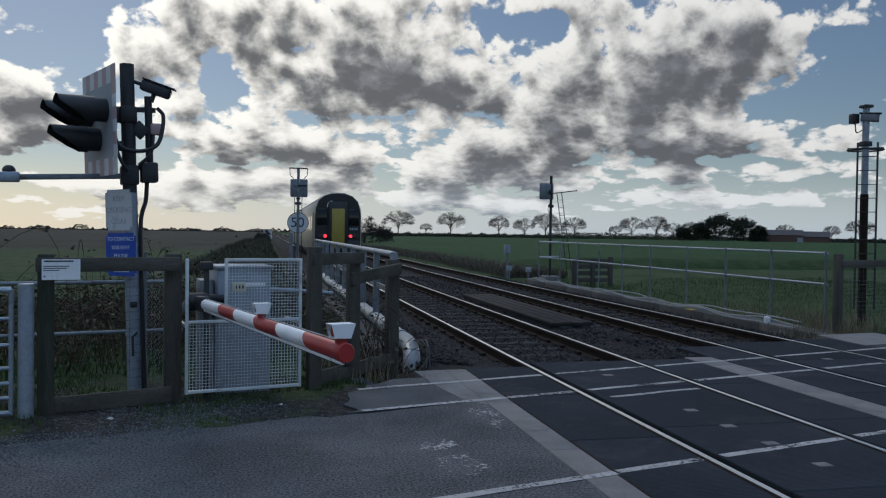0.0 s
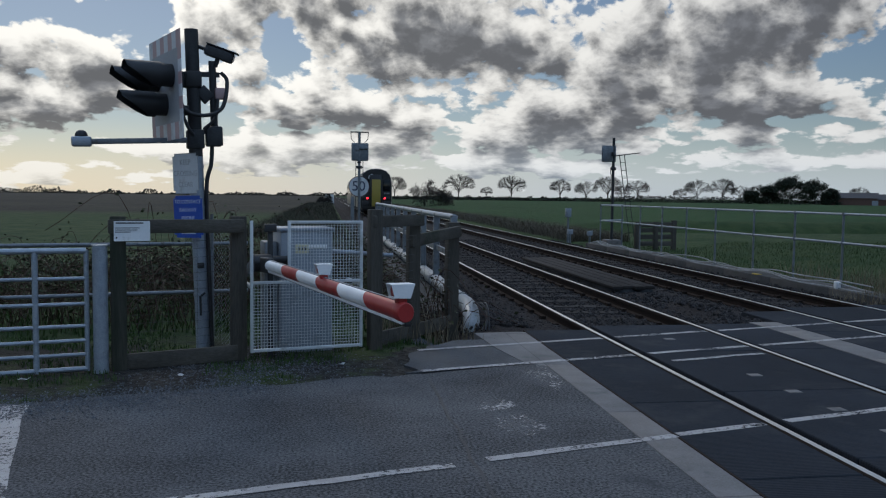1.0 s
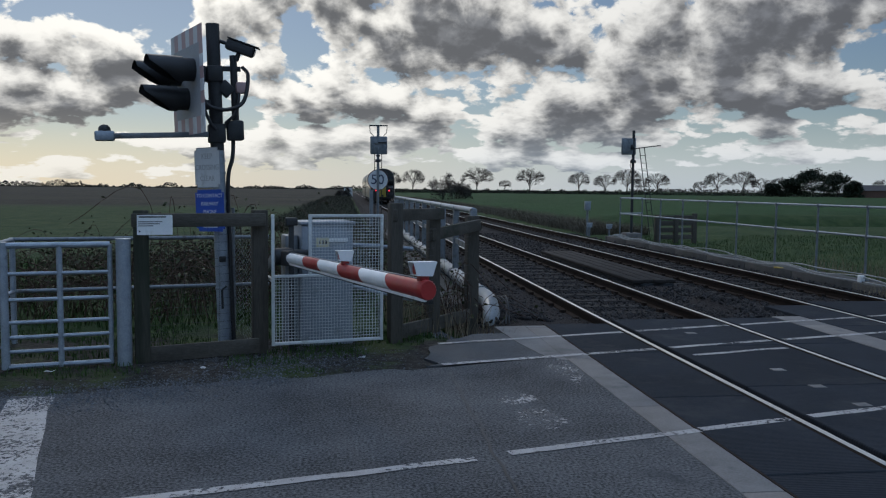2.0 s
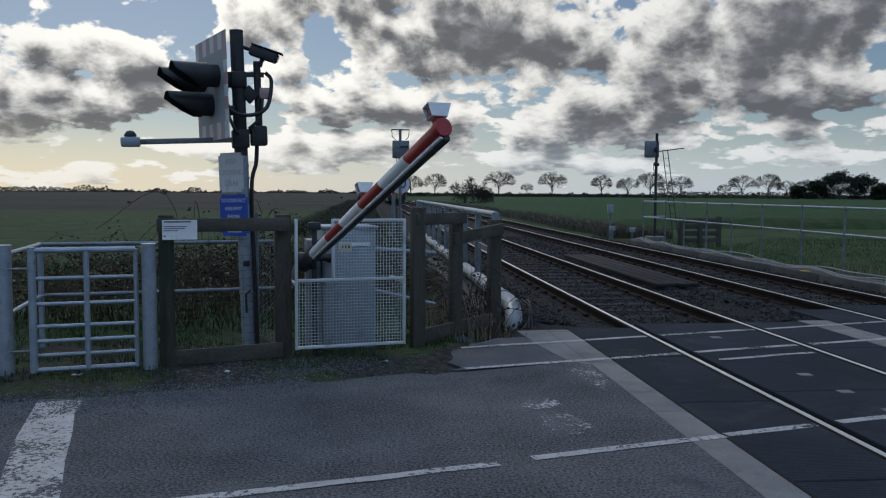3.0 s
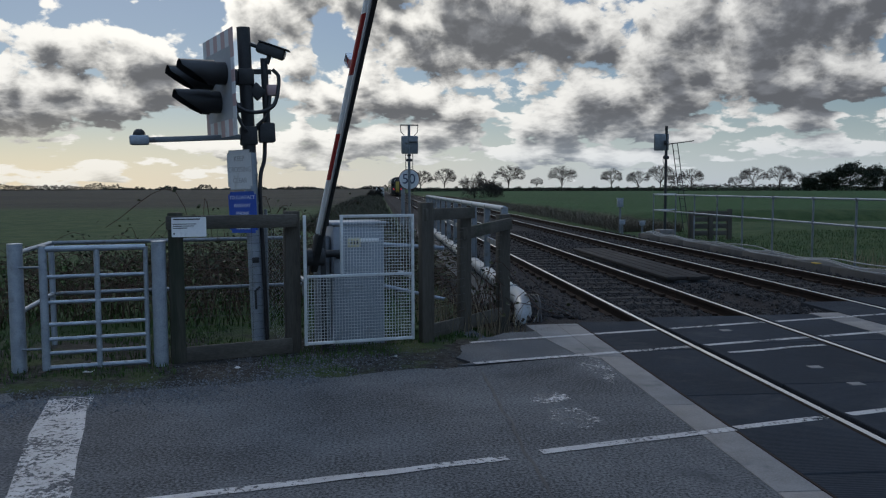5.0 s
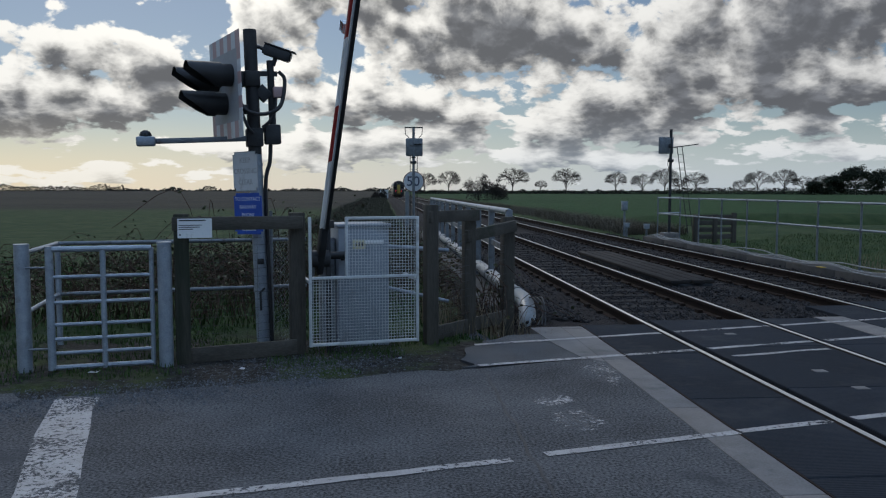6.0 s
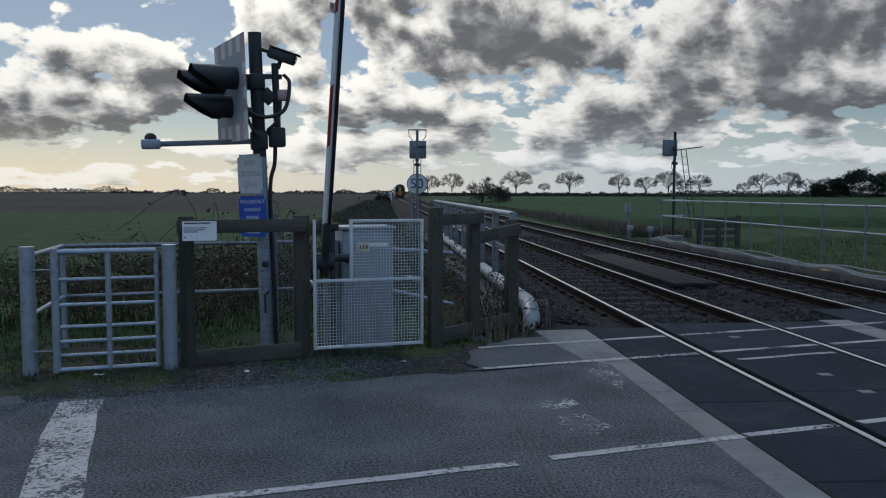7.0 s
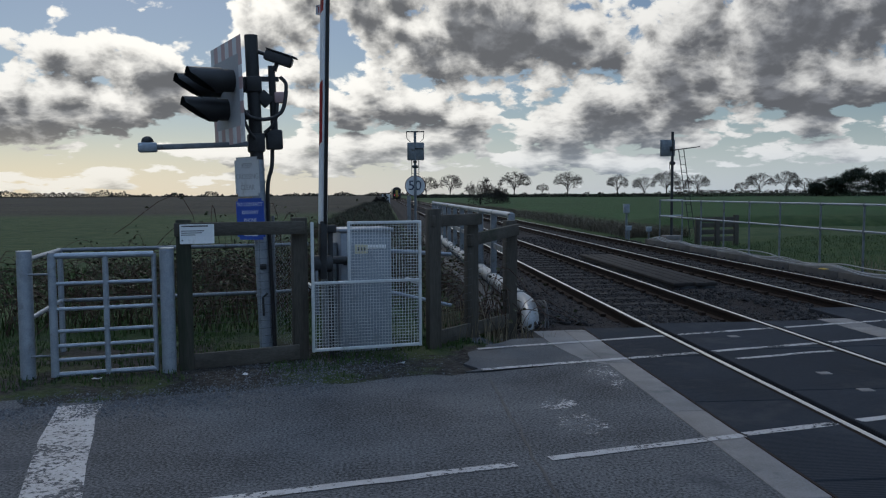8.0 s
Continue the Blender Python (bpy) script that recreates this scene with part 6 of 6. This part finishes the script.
def build_verge():
    rng = random.Random(16)

    def off_road(x, y):
        w = -x * math.sin(radians(SKEW)) + y * math.cos(radians(SKEW))
        return w > 7.2 and not (0.85 < x < 2.5 and w < 8.6) and noise.noise((x * 1.1, y * 1.6, 2)) > (0.3 if w < 7.7 else -0.1)
    g = scatter(rng, 26000, -9, 1.0, 6.4, 10.2, off_road) + scatter(rng, 5000, 0.4, 1.7, 9.0, 11.5, lambda x, y: off_road(x, y))
    tagged(new("verge_grass", blades("verge_grass", g, GRASS, rng, 0.02, 0.075)), "short rough verge grass along the fence", "grass", kind="stuff")
    g = scatter(rng, 16000, -14, 1.0, 10, 22, lambda x, y: noise.noise((x * 0.6, y * 0.6, 8)) > -0.35)
    tagged(new("rough_grass", blades("rough_grass", g, GRASS, rng, 0.07, 0.22, 0.6, 0.01)), "long rough grass behind the fence", "grass", kind="stuff")
    g = scatter(rng, 26000, 10.8, 26, 12.3, 34)
    tagged(new("bank_grass", blades("bank_grass", g, GRASS, rng, 0.05, 0.16, 0.6, 0.006)), "long green grass on the bank beyond the railing", "grass", kind="stuff")
    d = scatter(rng, 900, 9.3, 10.9, 12.6, 14.2) + scatter(rng, 900, 10.7, 12.6, 14.3, 19, lambda x, y: noise.noise((x, y, 5)) > 0.0) + scatter(rng, 500, 0.5, 1.9, 9.2, 11.8)
    tagged(new("dead_grass", blades("dead_grass", d, DRY, rng, 0.15, 0.55, 0.35, 0.005)), "pale dead grass stalks beside the kerb and fence", "grass", kind="stuff")
    # gravel washed to the road's edge
    verts, faces = [], []
    spots = [(rng.uniform(-8.5, 1.3), 7.12 + rng.gauss(0, 0.2)) for _ in range(13000)]
    spots += [(rng.uniform(-5, 0.6), 6.75 + rng.gauss(0, 0.2)) for _ in range(2600)]
    # stones strewn round the end of the footway
    spots += [(rng.gauss(1.35, 0.55), rng.gauss(7.9, 0.45)) for _ in range(3200)]
    spots += [(rng.uniform(3.2, 4.4), rng.gauss(8.95, 0.16)) for _ in range(1800)]
    for s, w in spots:
        p = road(s, w, 0.002 if w < 7.06 else 0.0)
        if w > 7.06:
            p.z = -0.002 if p.x > 0.85 and w < 8.6 else ground_height(p.x, p.y) + 0.002
        r = rng.uniform(0.004, 0.011) * (1.5 if rng.random() < 0.12 else 1.0)
        k = len(verts)
        a = rng.uniform(0, 6.28)
        for j in range(4):
            verts.append((p.x + r * math.cos(a + j * 1.57) * rng.uniform(0.7, 1.2), p.y + r * math.sin(a + j * 1.57) * rng.uniform(0.7, 1.2), p.z))
        verts.append((p.x, p.y, p.z + r * rng.uniform(0.6, 1.1)))
        faces += [(k + j, k + (j + 1) % 4, k + 4) for j in range(4)]
    me = bpy.data.meshes.new("loose_gravel")
    me.from_pydata(verts, [], faces)
    me.materials.append(GRAVEL)
    tagged(new("loose_gravel", me), "loose gravel swept to the edge of the road", "gravel", kind="stuff")


build_verge()


def bramble(rng, cx, cy, rx, ry, height, stems, per_stem, label):
    pieces, pts = [], []
    for _ in range(stems):
        a, q = rng.uniform(0, 6.28), math.sqrt(rng.random())
        x, y = cx + rx * q * math.cos(a), cy + ry * q * math.sin(a)
        z = ground_height(x, y)
        h = height * rng.uniform(0.45, 1.0) * (1 - 0.45 * q * q)
        b, reach = rng.uniform(0, 6.28), rng.uniform(0.5, 1.4)
        line = arc([(x, y, z), (x + 0.3 * reach * math.cos(b), y + 0.3 * reach * math.sin(b), z + h),
                    (x + reach * math.cos(b), y + reach * math.sin(b), z + h * rng.uniform(0.3, 0.95))], 5)
        for p, r in zip(line, line[1:]):
            pieces.append((p, r, 0.006, 0.004))
        for _ in range(per_stem):
            p = line[rng.randint(2, len(line) - 1)]
            pts.append(p + Vector((rng.gauss(0, 0.07), rng.gauss(0, 0.07), rng.gauss(0, 0.06))))
    b = thing("bramble", Matrix(), label, "bramble", "brambles behind the fence")
    for n, me in (("stem_tangle", strands("stem_tangle", pieces, TWIG)), ("foliage", leaves("foliage", pts, LEAF, rng, 0.03, 0.085))):
        ob = new(n, me)
        ob.parent = b
        tagged(ob, kind="stuff")


def build_brambles():
    rng = random.Random(33)
    for args in ((-5.6, 10.8, 2.2, 0.9, 1.1, 170, 8, "dark tangled bramble behind the gate"), (-2.9, 11.2, 1.9, 0.9, 1.15, 170, 8, "dark tangled bramble behind the gate"),
                 (-8.5, 11.5, 2.0, 1.5, 1.1, 120, 20, "dark tangled bramble behind the gate"), (-0.9, 13.6, 1.9, 1.9, 1.35, 220, 22, "tall arching bramble behind the barrier machine"),
                 (0.3, 17.5, 1.2, 2.5, 1.3, 120, 20, "arching bramble beside the bridge"), (1.35, 10.6, 0.35, 0.8, 1.0, 46, 5, "thin dry bramble stems along the timber fence"),
                 (-1.1, 12.6, 1.7, 1.0, 1.75, 46, 12, "tall arching bramble behind the barrier machine"), (-2.25, 11.4, 0.4, 0.3, 2.0, 7, 8, "single tall bramble shoots beside the signal"),
                 (-3.6, 15.0, 3.0, 1.6, 1.2, 130, 20, "low bramble in the rough grass")):
        bramble(rng, *args)


build_brambles()


def build_litter():
    for x, y, s, a in ((-2.62, 7.55, 0.05, 20), (-1.3, 7.62, 0.04, 70), (0.15, 8.0, 0.05, 10), (1.75, 8.95, 0.09, 30), (1.9, 8.75, 0.05, 60)):
        bm = bmesh.new()
        vs = [bm.verts.new((s * math.cos(t) * random.uniform(0.6, 1.2), s * 0.6 * math.sin(t), random.uniform(0, s * 0.4))) for t in (0, 1, 2, 3.2, 4.3, 5.3)]
        bm.faces.new(vs)
        bmesh.ops.solidify(bm, geom=bm.faces[:], thickness=0.003)
        single("litter_scrap", bm, WHITE_DULL, "small crumpled white scrap on the verge", "litter", "scraps on the verge", m=pose(x, y, ground_height(x, y) + 0.02, 0, 0, a))


build_litter()


# ---- train ----
def coach_section(y, grow=0.0):
    w, h = 1.35 + grow, 3.9 + grow
    pts = [(-w + 0.05, 0.55), (-w, 1.1), (-w, 2.55), (-w + 0.05, 3.0), (-w + 0.19, 3.4), (-w + 0.5, 3.7), (-0.4, h - 0.02), (0, h)]
    pts += [(-x, z) for x, z in pts[-2::-1]]
    return [(x, y, z) for x, z in pts]


def build_train():
    tr = thing("passenger_train", pose(4.045, 47, 0), "departing diesel multiple unit with a black end and yellow gangway door", "train")
    for y0 in (0.0, 23.4):
        bm = bmesh.new()
        secs = [coach_section(y0, -0.06), coach_section(y0 + 0.12), coach_section(y0 + 22.9), coach_section(y0 + 23.0, -0.06)]
        rings = [[bm.verts.new(p) for p in s] for s in secs]
        n = len(rings[0])
        for a, b in zip(rings, rings[1:]):
            for k in range(n):
                f = bm.faces.new((a[k], a[(k + 1) % n], b[(k + 1) % n], b[k]))
                f.material_index = 1 if 4 <= k <= 9 else 0
        bm.faces.new(rings[0]).material_index = 2
        bm.faces.new(rings[-1][::-1]).material_index = 2
        body = part("coach_body", bm, [COACH, ROOF, COACH_BLACK], tr, "pale coach body with dark roof", 40)
        for side in (-1, 1):
            for k in range(11):
                bm = bmesh.new()
                box(bm, (side * 1.352, y0 + 2.6 + k * 1.8, 2.15), (0.02, 1.3, 0.85))
                part("window", bm, GLASS, body)
            for k in (0.9, 21.6):
                bm = bmesh.new()
                box(bm, (side * 1.353, y0 + k, 1.75), (0.03, 0.95, 2.0))
                part("door", bm, COACH_BLACK, body)
        bm = bmesh.new()
        box(bm, (0, y0 + 11.5, 0.62), (2.3, 14.0, 0.7), bevel=0.05)
        part("underframe", bm, DARK, tr, "dark underfloor equipment")
        for yb in (y0 + 3.4, y0 + 19.4):
            bm = bmesh.new()
            box(bm, (0, yb, 0.5), (2.1, 3.3, 0.35), bevel=0.04)
            bogie = part("bogie", bm, DARK, tr)
            for yw in (-1.2, 1.2):
                bm = bmesh.new()
                for x in (-0.75, 0.75):
                    tube(bm, [(x - 0.06, yb + yw, 0.42), (x + 0.06, yb + yw, 0.42)], 0.42, 20)
                tube(bm, [(-0.75, yb + yw, 0.42), (0.75, yb + yw, 0.42)], 0.07, 8)
                part("wheelset", bm, RUST, bogie)
    bm = bmesh.new()
    box(bm, (0, 23.2, 2.0), (1.2, 0.7, 2.3))
    part("gangway", bm, COACH_BLACK, tr)
    # the end that faces back
    bm = bmesh.new()
    box(bm, (0, -0.1, 2.05), (1.06, 0.3, 2.65), bevel=0.06)
    g = part("gangway_frame", bm, COACH_BLACK, tr, "black gangway frame")
    bm = bmesh.new()
    box(bm, (0.0, -0.27, 1.85), (0.72, 0.06, 2.25), bevel=0.02)
    part("gangway_door", bm, COACH_YELLOW, g, "dull yellow gangway door")
    for side in (-1, 1):
        bm = bmesh.new()
        box(bm, (side * 0.9, -0.01, 2.5), (0.58, 0.06, 0.95), bevel=0.02)
        part("cab_window", bm, GLASS, tr, "dark cab window")
        bm = bmesh.new()
        box(bm, (side * 0.86, -0.05, 1.42), (0.6, 0.1, 0.24), bevel=0.03)
        lc = part("lamp_cluster", bm, DARK, tr)
        bm = bmesh.new()
        tube(bm, [(side * 0.72, -0.13, 1.42), (side * 0.72, -0.09, 1.42)], 0.085, 14)
        part("tail_lamp", bm, TAIL, lc, "lit red tail lamp")
        bm = bmesh.new()
        tube(bm, [(side * 1.0, -0.12, 1.42), (side * 1.0, -0.09, 1.42)], 0.08, 14)
        part("head_lamp", bm, GLASS, lc)
        bm = bmesh.new()
        box(bm, (side * 0.9, -0.02, 0.95), (0.75, 0.06, 0.42), bevel=0.03)
        part("lower_panel", bm, COACH_BLACK, tr, "black lower end panel")
    for k in range(4):
        bm = bmesh.new()
        box(bm, (0.72 + k * 0.12, -0.05, 1.83), (0.07, 0.02, 0.13))
        part("number_mark", bm, GREY_BOARD, tr)
    bm = bmesh.new()
    tube(bm, arc([(-0.62, -0.03, 3.05), (-0.55, -0.03, 3.3), (-0.32, -0.03, 3.42)]), 0.03, 6)
    part("hand_rail", bm, WHITE, tr)
    bm = bmesh.new()
    tube(bm, [(0, -0.5, 0.85), (0, 0.2, 0.85)], 0.12, 10)
    part("coupler", bm, DARK, tr)
    for yb in (4.0, 9.0, 27.0, 34.0):
        bm = bmesh.new()
        box(bm, (0, yb, 3.72), (1.2, 2.0, 0.22), bevel=0.05)
        part("roof_unit", bm, ROOF, tr)
    return tr


train = build_train()


def motions():
    # degrees by which the boom has risen
    rise = [(0.0, 1.0), (1.7, 1.0), (1.9, 1.5), (2.3, 5.4), (2.8, 11.9), (3.0, 14.3), (3.5, 20.6), (4.0, 28.0), (4.5, 34.2), (4.7, 36.7), (5.2, 42.8),
            (5.8, 50.3), (6.0, 52.9), (6.5, 61.3), (7.0, 69.7), (7.5, 77.0), (8.0, 82.0)]
    walk(boom, [(t, pose(*PIVOT, 0, 0, SKEW + 180) @ pose(0, 0, 0, a, 0, 0)) for t, a in rise])
    # the train draws away along its track
    run = [(0.0, 47.0), (0.5, 58.0), (1.0, 69.0), (1.5, 80.5), (2.25, 98.0), (3.0, 117.0), (3.5, 130.0), (4.0, 143.5), (4.5, 157.0), (5.25, 178.0), (6.0, 199.5),
           (6.5, 213.5), (7.0, 227.5), (7.5, 241.0), (8.0, 255.0)]
    walk(train, [(t, pose(4.045, y, 0)) for t, y in run])


motions()
